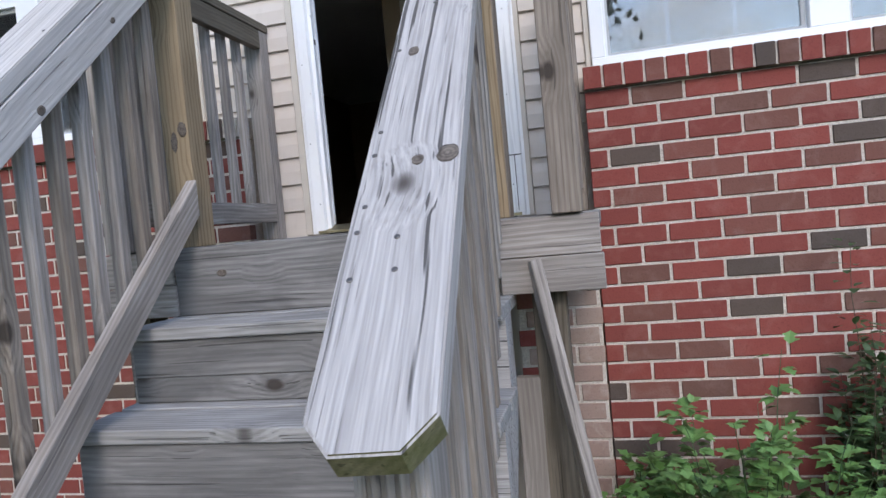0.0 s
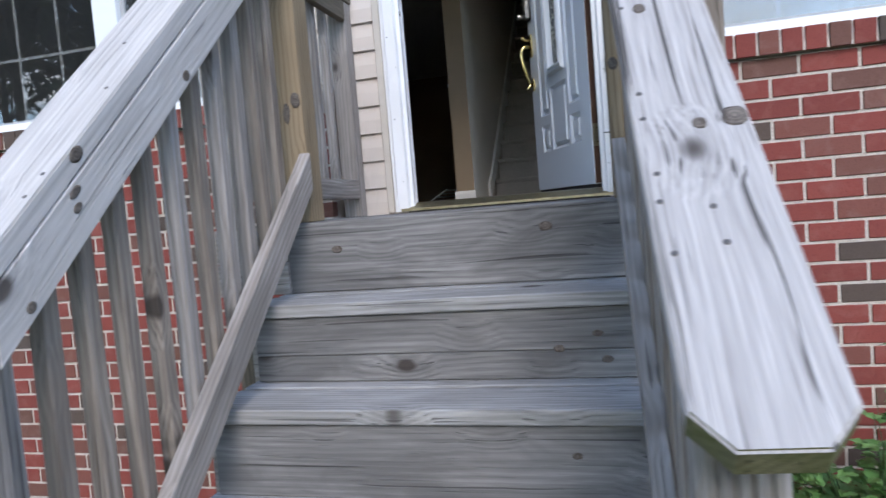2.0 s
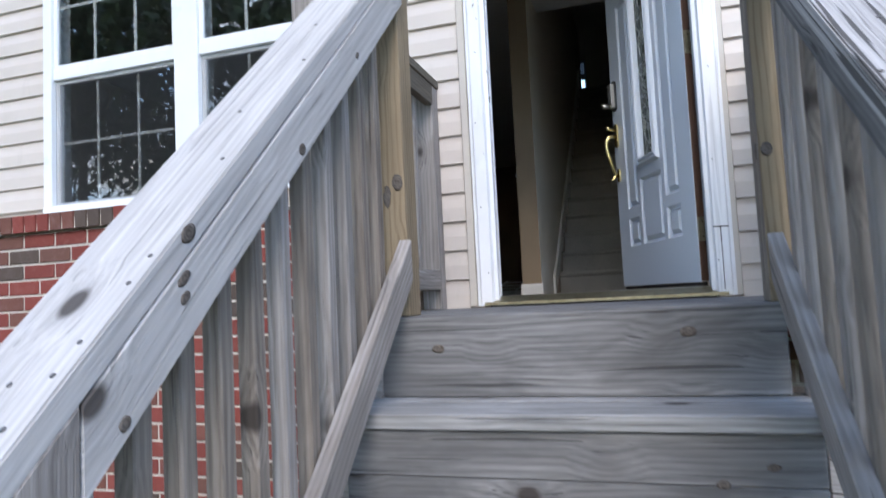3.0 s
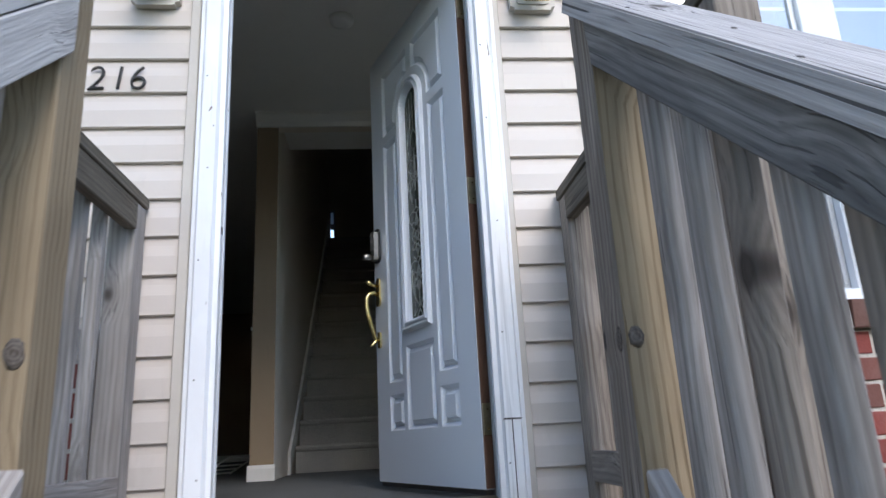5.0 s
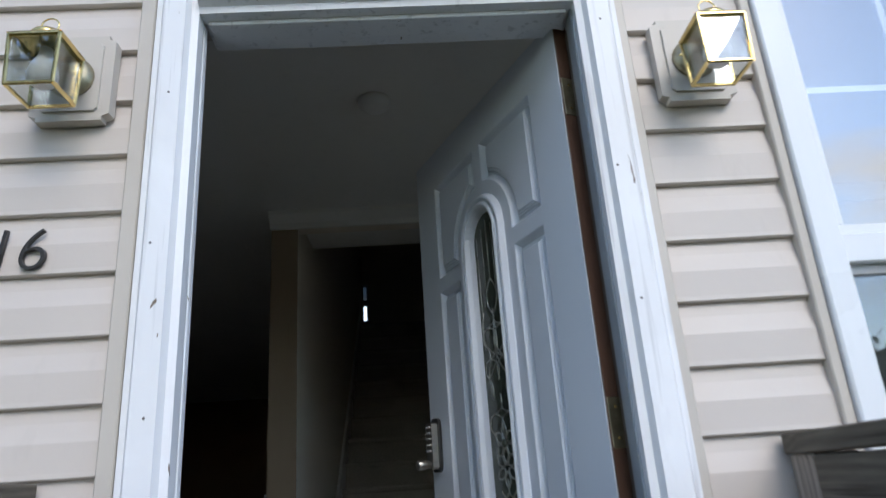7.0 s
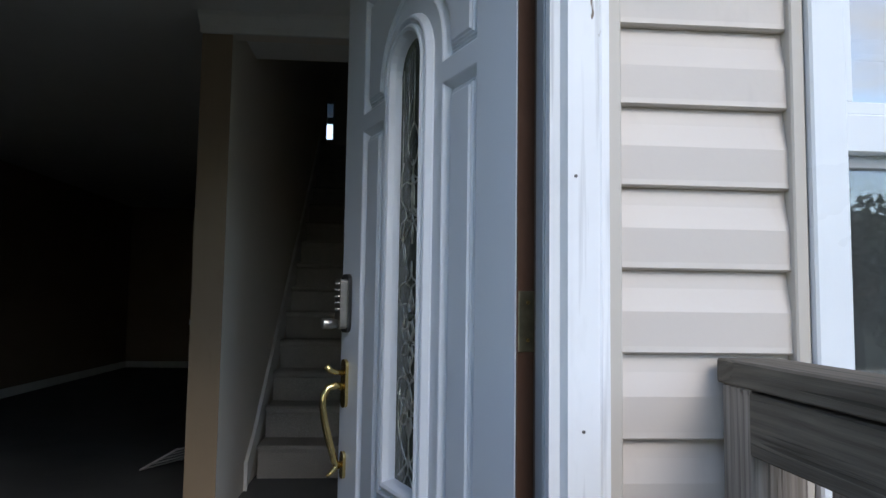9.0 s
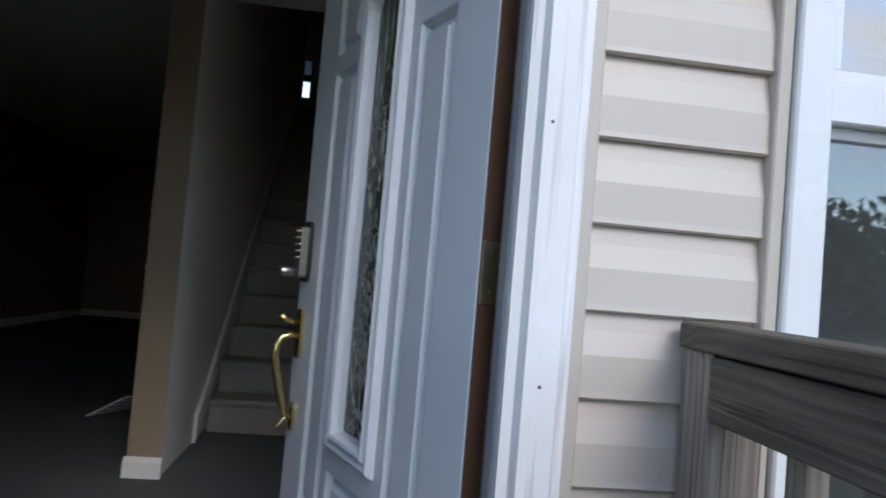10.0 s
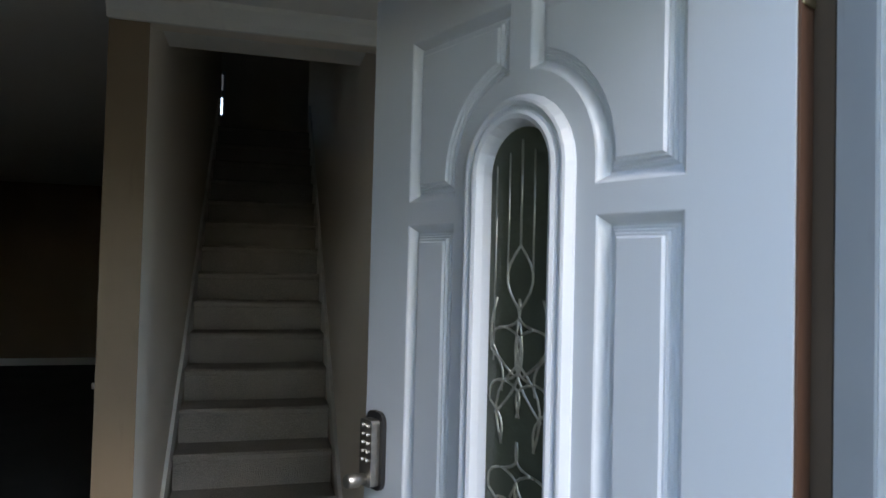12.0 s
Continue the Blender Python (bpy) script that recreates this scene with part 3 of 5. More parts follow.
for name, x0, x1 in (("siding_right", -0.296, 0.004), ("siding_left", -1.95, -1.437)):
    side = thing(name, (x0 + x1) / 2, FACE, DECK_TOP, "beige vinyl lap siding beside the front door", "siding", kind="structure")
    for i in range(-9, 14):
        z = SIDING_Z + COURSE * i
        if z > 1.40:
            part("siding_panel", siding_piece(x0, x1, z), VINYL, side)
upper = thing("siding_upper", 0, FACE, WIN_Z1, "beige vinyl lap siding above the windows", "siding", kind="structure")
for i in range(9, 34):
    z = SIDING_Z + COURSE * i
    if i >= 14:
        part("siding_panel", siding_piece(HOUSE_L, HOUSE_R, z), VINYL, upper)
for name, x in (("siding_end_left", WIN_L[0] - 0.9), ("siding_end_right", WIN_R[1] + 0.02)):
    side = thing(name, x, FACE, 2.1, "beige vinyl lap siding at the window's side", "siding", kind="structure")
    for i in range(-3, 14):
        part("siding_panel", siding_piece(x, x + 0.88, SIDING_Z + COURSE * i), VINYL, side)
# J-channels at the ends of the siding
jch = thing("trim_siding_channels", -0.86, FACE, DECK_TOP, "beige vinyl channels that edge the siding", "trim", kind="structure")
for x0, x1 in ((-0.332, -0.298), (-1.437, -1.403), (-0.014, 0.010), (-1.955, -1.932)):
    part("channel", box_bm(x0, x1, FACE - 0.012, FACE + 0.03, 1.475, 3.70, 0.003), VINYL_TRIM, jch)
part("channel", box_bm(-1.40, -0.332, FACE - 0.012, FACE + 0.03, 3.656, 3.682, 0.003), VINYL_TRIM, jch)
wall("wall_over_door_face", -1.437, -0.298, FACE + 0.008, FACE + 0.03, 3.65, 3.75, VINYL, "beige siding over the door")

# ---- door frame ----
frame_door = thing("door_frame", -0.86, FACE, DECK_TOP, "chipped white wooden door frame with brick moulding", "door frame", kind="structure")
mould = [(0.0, FACE + 0.03), (0.0, FACE - 0.008), (0.016, FACE - 0.012), (0.024, FACE - 0.030), (0.074, FACE - 0.030), (0.082, FACE - 0.018), (0.094, FACE - 0.018), (0.094, FACE + 0.03)]


def upright_profile(pts, z0, z1, x, sign):
    bm = bmesh.new()
    rows = [[bm.verts.new((x + sign * a, b, z)) for a, b in pts] for z in (z0, z1)]
    n = len(pts)
    for i in range(n):
        bm.faces.new((rows[0][i], rows[0][(i + 1) % n], rows[1][(i + 1) % n], rows[1][i]))
    bm.faces.new(rows[0])
    bm.faces.new(rows[1])
    bmesh.ops.recalc_face_normals(bm, faces=bm.faces)
    return bm


part("casing", upright_profile(mould, 1.475, 3.654, DOOR_L, -1), WHITE_TRIM, frame_door)
part("casing", upright_profile(mould, 1.475, 3.654, DOOR_R, 1), WHITE_TRIM, frame_door)
part("head_casing", extrude_profile([(y, DOOR_TOP + a) for a, y in mould], DOOR_L, DOOR_R), WHITE_TRIM, frame_door)
# jambs with a stop and rubber strip
part("jamb", box_bm(DOOR_L - 0.074, DOOR_L - 0.040, FACE + 0.032, IN_Y + 0.004, 1.475, DOOR_TOP + 0.03, 0.002), WHITE_TRIM, frame_door)
# The hinge side carries its shade in the paint colour.
part("jamb", box_bm(DOOR_R + 0.004, DOOR_R + 0.032, FACE + 0.032, IN_Y + 0.004, 1.475, DOOR_TOP + 0.03, 0.002), JAMB_SHADED, frame_door)
part("rebate", box_bm(DOOR_R + 0.0005, DOOR_R + 0.0036, FACE + 0.080, IN_Y + 0.002, 1.52, DOOR_TOP - 0.01), PINE_GAP_SHADE, frame_door, "bare tan wood of the hinge rebate, darkened for the gap's shade")
part("stop", box_bm(DOOR_L - 0.038, DOOR_L + 0.002, FACE + 0.032, FACE + 0.055, 1.515, DOOR_TOP, 0.002), WHITE_TRIM, frame_door)
part("weather_strip", box_bm(DOOR_L - 0.036, DOOR_L - 0.004, FACE + 0.056, FACE + 0.066, 1.515, DOOR_TOP - 0.012, 0.002), RUBBER, frame_door)
part("stop", box_bm(DOOR_R - 0.004, DOOR_R + 0.003, FACE + 0.02, FACE + 0.075, 1.515, DOOR_TOP, 0.002), JAMB_SHADED, frame_door)
part("head_jamb", box_bm(DOOR_L, DOOR_R, FACE + 0.032, IN_Y + 0.004, DOOR_TOP + 0.002, DOOR_TOP + 0.03, 0.002), WHITE_TRIM, frame_door)
part("head_stop", box_bm(DOOR_L + 0.013, DOOR_R - 0.013, FACE + 0.02, FACE + 0.085, DOOR_TOP - 0.012, DOOR_TOP, 0.002), WHITE_TRIM, frame_door)
part("threshold", extrude_profile([(FACE - 0.035, 1.476), (FACE - 0.035, 1.488), (FACE + 0.03, 1.512), (IN_Y - 0.02, 1.516), (IN_Y + 0.01, 1.502), (IN_Y + 0.01, 1.476)], DOOR_L - 0.06, DOOR_R + 0.06), BRASS_DULL, frame_door, "dull brass threshold strip")

# ---- front door, swung into the room ----
DIR = Vector((-0.387, 0.922, 0)).normalized()
DOOR_M = basis((-0.465, 3.29, 1.535), DIR, (0, 0, 1))
door = thing("door_1", label="grey-blue panelled front door with an arched leaded glass, standing open", category="door", kind="structure", m=DOOR_M)
U0, U1, DH, DT = -0.043, 0.872, 2.048, 0.044
UC = 0.413
GL, GR, GB, GS = UC - 0.079, UC + 0.079, 0.655, 1.625   # the glass: sides, bottom, spring of its arch


def arch(u0, u1, bottom, spring, steps=14):
    """An outline with a half-round head, counter-clockwise in (u, v)."""
    c, r = (u0 + u1) / 2, (u1 - u0) / 2
    return [(u0, bottom), (u1, bottom)] + [(c + r * math.cos(a), spring + r * math.sin(a)) for a in (math.pi * i / steps for i in range(steps + 1))]


def rect(u0, u1, v0, v1):
    return [(u0, v0), (u1, v0), (u1, v1), (u0, v1)]


def door_panels():
    """Outlines of the sunk panels, counter-clockwise in (u, v)."""
    out = [rect(UC - 0.133, UC + 0.133, 0.210, 0.553)]
    for s in (-1, 1):
        lo, hi = (0.168, 0.316) if s > 0 else (-0.316, -0.168)
        out.append(rect(UC + lo, UC + hi, 0.413, 1.544))
        out.append(rect(UC + lo, UC + hi, 0.210, 0.361))
        # upper corner panel with an arc that follows the glass
        pts = [(0.316, 1.590), (0.316, 1.920), (0.024, 1.920), (0.024, 1.793)]
        for i in range(1, 10):
            a = math.pi / 2 - 0.146 - (math.pi / 2 - 0.146) * i / 9
            pts.append((0.165 * math.cos(a), 1.630 + 0.165 * math.sin(a)))
        pts.append((0.165, 1.590))
        pts = [(UC + s * u, v) for u, v in pts]
        out.append(pts if s > 0 else pts[::-1])
    return out


PANELS = door_panels()


def door_slab():
    """The slab with a hole for the glass and, in its outer face, holes for the sunk panels."""
    hole = arch(GL - 0.01, GR + 0.01, GB - 0.01, GS)
    bm = bmesh.new()
    outer = [(U0, 0), (U1, 0), (U1, DH), (U0, DH)]
    rims = []
    for y, rings in ((0.0, [outer, hole] + PANELS), (-DT, [outer, hole])):
        edges = []
        for k, ring in enumerate(rings):
            vs = [bm.verts.new((u, y, v)) for u, v in ring]
            edges += [bm.edges.new((vs[i], vs[(i + 1) % len(vs)])) for i in range(len(vs))]
            if k < 2:
                rims.append(vs)
        bmesh.ops.triangle_fill(bm, use_beauty=True, use_dissolve=False, edges=edges)
    for p, q in ((rims[0], rims[2]), (rims[1], rims[3])):
        for i in range(len(p)):
            j = (i + 1) % len(p)
            bm.faces.new((p[i], p[j], q[j], q[i]))
    bmesh.ops.recalc_face_normals(bm, faces=bm.faces)
    return bm


slab = part("slab", door_slab(), DOOR_PAINT, door, m=DOOR_M)
part("edge_strip", box_bm(U0 - 0.004, U0 - 0.0005, -DT + 0.002, -0.003, 0.002, DH - 0.002), DOOR_EDGE, door, "bare brown wooden hinge edge", DOOR_M)
part("door_sweep", box_bm(U0 + 0.01, U1 - 0.01, -DT + 0.008, -0.008, -0.018, -0.001), RUBBER, door, "black rubber sweep", DOOR_M)
MOULD = [(0.0, 0.0), (0.003, -0.002), (0.014, -0.0165), (0.017, -0.0178), (0.020, -0.0160), (0.022, -0.0160), (0.0245, -0.0112), (0.0275, -0.0112), (0.030, -0.0062), (0.033, -0.0062), (0.0365, -0.0020), (0.040, -0.0020)]
GLAZE = [(-0.050, -0.002), (-0.049, 0.004), (-0.041, 0.016), (-0.036, 0.018), (-0.031, 0.016), (-0.029, 0.010), (-0.024, 0.010), (-0.021, 0.017), (-0.015, 0.020), (-0.008, 0.017), (-0.002, 0.004), (0.002, -0.012)]


def moulded_panel(path):
    """A stepped moulding sunk round an outline, with a flat field inside it."""
    part("panel_moulding", sweep(path, MOULD), DOOR_PAINT, door, m=DOOR_M)
    n = len(path)
    bm = bmesh.new()
    field = []
    for i, p in enumerate(path):
        p = Vector(p)
        d1, d2 = (p - Vector(path[i - 1])).normalized(), (Vector(path[(i + 1) % n]) - p).normalized()
        m = Vector((-d1.y, d1.x)) + Vector((-d2.y, d2.x))
        q = p + m / max(m.length_squared / 2, 0.35) * 0.040
        field.append(bm.verts.new((q.x, -0.0020, q.y)))
    bm.faces.new(field[::-1])
    bm.faces.new([bm.verts.new(v.co - Vector((0, 0.012, 0))) for v in field])
    part("panel_field", bm, DOOR_PAINT, door, m=DOOR_M)


for outline in PANELS:
    moulded_panel(outline)
part("glazing_bead", sweep(arch(GL, GR, GB, GS), GLAZE), DOOR_PAINT, door, m=DOOR_M)
bm = bmesh.new()
outline = arch(GL - 0.008, GR + 0.008, GB - 0.008, GS)
a = [bm.verts.new((u, -0.012, v)) for u, v in outline]
b = [bm.verts.new((u, -0.018, v)) for u, v in outline]
bm.faces.new(a)
bm.faces.new(b[::-1])
for i in range(len(a)):
    bm.faces.new((a[i], a[(i + 1) % len(a)], b[(i + 1) % len(a)], b[i]))
bmesh.ops.recalc_face_normals(bm, faces=bm.faces)
pane = part("glass_pane", bm, DOOR_GLASS, door, "dark textured leaded glass", DOOR_M)

# ---- porch: deck, posts, stairs ----
deck = thing("deck", -0.86, 2.55, 0, "grey weathered wooden porch deck in front of the door", "deck", kind="structure")
DECK_X0, DECK_X1 = -1.655, -0.004
y = DECK_FRONT - 0.02
for i in range(8):
    y1 = min(y + 0.139, 3.02)
    if y1 - y > 0.03:
        board("deck_board", (DECK_X0, (y + y1) / 2, DECK_TOP - 0.019), (DECK_X1, (y + y1) / 2, DECK_TOP - 0.019), y1 - y, 0.038, (0, 0, 1), WOOD_STEP, deck)
    y += 0.144
# rim boards, two high, under the deck's edge
for x0, x1, mat in ((DECK_X0, STAIR_L - 0.002, WOOD_GREY), (STAIR_R + 0.03, DECK_X1 - 0.004, WOOD_GREY)):
    board("rim_board", (x0, DECK_FRONT - 0.022, 1.408), (x1, DECK_FRONT - 0.022, 1.408), 0.115, 0.038, (0, -1, 0), mat, deck)
    board("rim_board", (x0, DECK_FRONT - 0.024, 1.296), (x1 + 0.006, DECK_FRONT - 0.024, 1.296), 0.105, 0.038, (0, -1, 0), mat, deck)
for x in (DECK_X0 + 0.02, DECK_X1 - 0.04):
    board("side_joist", (x, DECK_FRONT + 0.01, 1.33), (x, 3.03, 1.33), 0.19, 0.038, (1, 0, 0), WOOD_DARK, deck)
for x in (-1.2, -0.86, -0.5):
    board("joist", (x, DECK_FRONT + 0.03, 1.345), (x, 3.03, 1.345), 0.18, 0.038, (1, 0, 0), WOOD_DARK, deck)
board("deck_leg", (-0.175, 2.09, 0), (-0.175, 2.09, 1.24), 0.10, 0.10, (1, 0, 0), WOOD_DARK, deck)
board("deck_leg", (-1.585, 2.09, 0), (-1.60, 2.09, 1.24), 0.10, 0.10, (1, 0, 0), WOOD_DARK, deck)
board("leg_block", (-0.245, 2.06, 0), (-0.235, 2.06, 0.98), 0.12, 0.04, (0, -1, 0), WOOD_GREY, deck)
board("brace", (-0.205, 1.98, 1.34), (0.035, 1.80, 0.0), 0.034, 0.06, (0.4, -1, 0), WOOD_GREY, deck, "grey diagonal brace")

def SKEW_X(y):
    """How far the flight has moved to the right at depth y."""
    return 0.055 * (2.0 - y)


steps = thing("porch_stairs", -0.84, 1.2, 0, "steep weathered grey wooden porch stairs with plank treads", "stairs", kind="structure")
for i in range(7):
    top = DECK_TOP - RISE * i
    ry = DECK_FRONT - RUN * i
    foot = top - RISE + 0.001
    t0 = top - (0.002 if i == 0 else 0.0385)
    if i:
        for y_mid, width in ((ry + 0.046, 0.185), (ry + 0.2155, 0.110)):
            board("tread", (STAIR_L - 0.02, y_mid, top - 0.019), (STAIR_R + SKEW_X(ry) + 0.05, y_mid, top - 0.019), width, 0.038, (0, 0, 1), WOOD_TREAD_LIT, steps)
    # the second riser is pieced from two boards
    cuts = [foot, foot + 0.075, t0] if i in (1, 4) else [foot, t0]
    for k, (z0, z1) in enumerate(zip(cuts, cuts[1:])):
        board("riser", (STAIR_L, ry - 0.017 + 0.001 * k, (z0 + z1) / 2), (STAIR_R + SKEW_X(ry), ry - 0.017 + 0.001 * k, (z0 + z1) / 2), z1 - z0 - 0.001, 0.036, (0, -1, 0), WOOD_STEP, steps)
for x0, mat in ((STAIR_L - 0.04, WOOD_GREY), (STAIR_R + 0.012, WOOD_CAP)):
    bm_pts = [(DECK_FRONT - 0.05, DECK_TOP - RISE - 0.04)]
    for i in range(1, 7):
        top, ry = DECK_TOP - RISE * i - 0.04, DECK_FRONT - RUN * i
        bm_pts += [(ry + 0.01, top), (ry + 0.01, max(top - RISE, 0.0))]
    bm_pts += [(0.60, 0.0), (DECK_FRONT - 0.05, 0.93)]
    bm = extrude_profile(bm_pts, x0, x0 + 0.038)
    for v in bm.verts:
        v.co.x += SKEW_X(v.co.y) if x0 > -1 else 0.0
    part("stringer", bm, mat, steps)

# ---- guard rails ----
def stair_rail(side, inner, skew, foot, low, SLOPE, cap_off, cap_half, face_w, baluster_y, label, seed):
    """side +1: the rail on the stairs' right; inner: x of its inner face at the deck. Face board and lower rail look to the stairs, the balusters stand outside."""
    def cap_z(y):
        """Height of the top of the rail's cap."""
        return low + SLOPE * (y - 0.615)

    def slant(post):
        """Cuts a post's top to the slope of the cap over it."""
        top = max(v.co.x for v in post.data.vertices)
        for v in post.data.vertices:
            if v.co.x > top - 0.02:
                v.co.x -= SLOPE * v.co.z
    rng = random.Random(seed)
    rail = thing("stair_railing", inner, 1.3, 0, label, "railing", "stair railings")
    up = Vector((0, -SLOPE, 1)).normalized()
    tall = math.sqrt(1 + SLOPE * SLOPE)

    def xi(y):
        return inner + skew * (2.0 - y)
    # cap with cut corners at its low end
    ya, yb = 0.585, 2.092 if side < 0 else 2.052
    a, b = Vector((xi(ya) + side * cap_off[0], ya, cap_z(ya))), Vector((xi(yb) + side * cap_off[1], yb, cap_z(yb)))
    m = basis(a - up * 0.019, b - a, up)
    L = (b - a).length
    bm = bmesh.new()
    w = cap_half
    out = [(0.0, 0.034 - w), (0.040, -w), (L - 0.008, -w), (L, 0.012 - w), (L, w - 0.012), (L - 0.008, w), (0.040, w), (0.0, w - 0.034)]
    lo, hi = [bm.verts.new((u, v, -0.019)) for u, v in out], [bm.verts.new((u, v, 0.019)) for u, v in out]
    bm.faces.new(lo[::-1])
    bm.faces.new(hi)
    for i in range(8):
        bm.faces.new((lo[i], lo[(i + 1) % 8], hi[(i + 1) % 8], hi[i]))
    bmesh.ops.recalc_face_normals(bm, faces=bm.faces)
    bmesh.ops.bevel(bm, geom=[e for e in bm.edges if all(v.co.z > 0 for v in e.verts)], offset=0.003, segments=2, affect="EDGES")
    me = mesh_of(bm, "cap_rail")
    me.materials.append(WOOD_CAP if side > 0 else WOOD_PALE_LIT)
    me.materials.append(WOOD_MOSS)
    for p in me.polygons:
        if abs(p.normal.z) < 0.5 and abs(p.normal.x) > 0.3:
            p.material_index = 1
    cap = part("cap_rail", me, WOOD_CAP, rail, "silvery weathered cap rail with mossy end", m)
    nail = turned([(0.0042, -0.003), (0.0042, 0.0008), (0.003, 0.0014)], 8)
    nail_me = mesh_of(nail, "nail")
    nail_me.materials.append(STEEL)
    for u, v in ((0.235, 0.05), (0.24, 0.0), (0.30, 0.002), (0.315, 0.055), (0.37, 0.058), (0.48, 0.058), (0.54, 0.06), (0.80, 0.055), (0.98, 0.0), (1.20, 0.056), (1.42, 0.004), (1.66, 0.05)):
        part("nail", nail_me, STEEL, cap, m=m @ Matrix.Translation((u + rng.uniform(-0.004, 0.004), v * side + rng.uniform(-0.004, 0.004), 0.0192)))
    # face board under the cap
    w = face_w
    drop = 0.038 + w / 2 + 0.004
    y0, y1 = foot + 0.047 - drop * SLOPE / tall, 1.985
    off = Vector((side * 0.019, 0, 0))
    # Left face paler as lit, right face darker as shaded, by wood colour.
    face = WOOD_PALE_LIT if side < 0 else WOOD_STEP
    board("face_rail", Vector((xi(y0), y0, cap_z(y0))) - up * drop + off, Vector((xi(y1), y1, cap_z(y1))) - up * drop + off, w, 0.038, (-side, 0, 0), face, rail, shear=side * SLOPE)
    # lower rail
    w = 0.089
    y0, y1 = 0.58, 2.016
    lo_in, hi_in = 0.012, 0.026 if side > 0 else 0.012
    board("lower_rail", Vector((xi(y0) + side * lo_in, y0, cap_z(y0) - 0.93)), Vector((xi(y1) + side * hi_in, y1, cap_z(y1) - 0.93)), w, 0.038, (-side, 0, 0), WOOD_GREY, rail, shear=side * SLOPE)
    # balusters
    for yy in baluster_y:
        x = xi(yy) + side * 0.058
        zt, zb = cap_z(yy) - 0.066, cap_z(yy) - 1.03
        lean = rng.uniform(-0.007, 0.007)
        board("baluster", (x, yy + lean, zb), (x, yy - lean, zt), 0.038, 0.038, (1, 0, 0), WOOD_GREY if rng.random() < 0.45 else WOOD_BROWN, rail)
    # posts
    px, py = inner + side * (0.050 if side > 0 else 0.060), 2.075
    post = board("top_post", (px, py, DECK_TOP + 0.001), (px, py, cap_z(py) - 0.053), 0.098, 0.098, (0, -1, 0), WOOD_PINE, rail, "tan pine post, greyed on its inner face")
    slant(post)
    if side > 0:
        post.data.materials.append(WOOD_BROWN)
        for p in post.data.polygons:
            if abs(p.normal.y) > 0.6:
                p.material_index = 1
    yl = foot
    slant(board("bottom_post", (xi(yl) + side * 0.045, yl, 0), (xi(yl) + side * 0.045, yl, cap_z(yl) - 0.053), 0.09, 0.09, (0, -1, 0), WOOD_GREY, rail))
    if side > 0:
        for i in range(5):
            gx = xi(yl) + side * 0.045 - 0.034 + 0.017 * i
            board("post_bead", (gx, yl - 0.0455, 0.05), (gx, yl - 0.0455, cap_z(yl - 0.045) - 0.075), 0.011, 0.012, (0, -1, 0), WOOD_GREY, rail)
    return rail


RAIL_R = stair_rail(1, -0.365, 0.055, 0.745, 1.292, 0.872, (0.0525, 0.043), 0.071, 0.076, [1.918 - 0.101 * i for i in range(12)], "weathered grey wooden railing on the porch stairs, cap rail cracked", 1)
RAIL_L = stair_rail(-1, -1.305, 0.0, 0.790, 1.261, 0.93, (0.080, 0.080), 0.079, 0.092, [1.905 - 0.1025 * i for i in range(11)], "weathered grey wooden railing on the porch stairs, brown knots", 2)


def side_rail(name, x, side, label, mat):
    """The level rail along the deck's side, from the house to the corner post."""
    rail = thing(name, x, 2.5, DECK_TOP, label, "railing", "deck side railings")
    top = 2.53
    board("cap_rail", (x, 1.99, top - 0.019), (x, 3.145, top - 0.019), 0.10, 0.038, (0, 0, 1), WOOD_DARK, rail)
    board("upper_rail", (x - side * 0.028, 2.06, top - 0.088), (x - side * 0.028, 3.055, top - 0.088), 0.09, 0.038, (1, 0, 0), WOOD_DARK, rail)
    board("bottom_rail", (x - side * 0.028, 2.06, 1.60), (x - side * 0.028, 3.055, 1.60), 0.09, 0.038, (1, 0, 0), mat, rail)
    board("wall_post", (x, 3.10, DECK_TOP), (x, 3.10, top - 0.039), 0.085, 0.085, (0, -1, 0), mat, rail)
    board("corner_post", (x, 2.005, DECK_TOP), (x, 2.005, top - 0.039), 0.088, 0.088, (0, -1, 0), mat, rail)
    for i in range(7):
        yy = 2.15 + 0.128 * i
        board("baluster", (x + side * 0.012, yy, 1.56), (x + side * 0.012, yy, top - 0.05), 0.036, 0.036, (1, 0, 0), mat, rail)
    return rail


KNOT_RNG = random.Random(91)


def knot(parent, p, normal, along, r1, r2):
    """A knot proud of a board's face by a hair; r1 runs along the grain."""
    bm = turned([(1.0, -0.0006), (0.97, 0.0006), (0.6, 0.0012), (0.2, 0.0008)], 14)
    for v in bm.verts:
        k = 1 + KNOT_RNG.uniform(-0.10, 0.10)
        v.co.x, v.co.y = v.co.x * r1 * k, v.co.y * r2 * k
    part("knot", bm, KNOT, parent, m=basis(p, along, normal), smooth=True)


UP_R, UP_L = (0, -0.872, 1), (0, -0.93, 1)
RUN_R, RUN_L = (0, 1, 0.872), (0, 1, 0.93)
for x, y, r1, r2 in ((-0.203, 0.936, 0.021, 0.016), (-0.246, 0.930, 0.012, 0.009), (-0.300, 1.178, 0.016, 0.010)):
    knot(RAIL_R, (x, y, 1.2925 + 0.872 * (y - 0.615)), UP_R, RUN_R, r1, r2)
for y, z, r1, r2 in ((1.030, 1.538, 0.013, 0.008), (1.028, 1.567, 0.018, 0.008), (0.906, 1.375, 0.012, 0.009), (1.699, 2.135, 0.012, 0.008), (1.403, 1.838, 0.016, 0.011)):
    knot(RAIL_L, (-1.3045, y, z), (1, 0, 0), RUN_L, r1, r2)
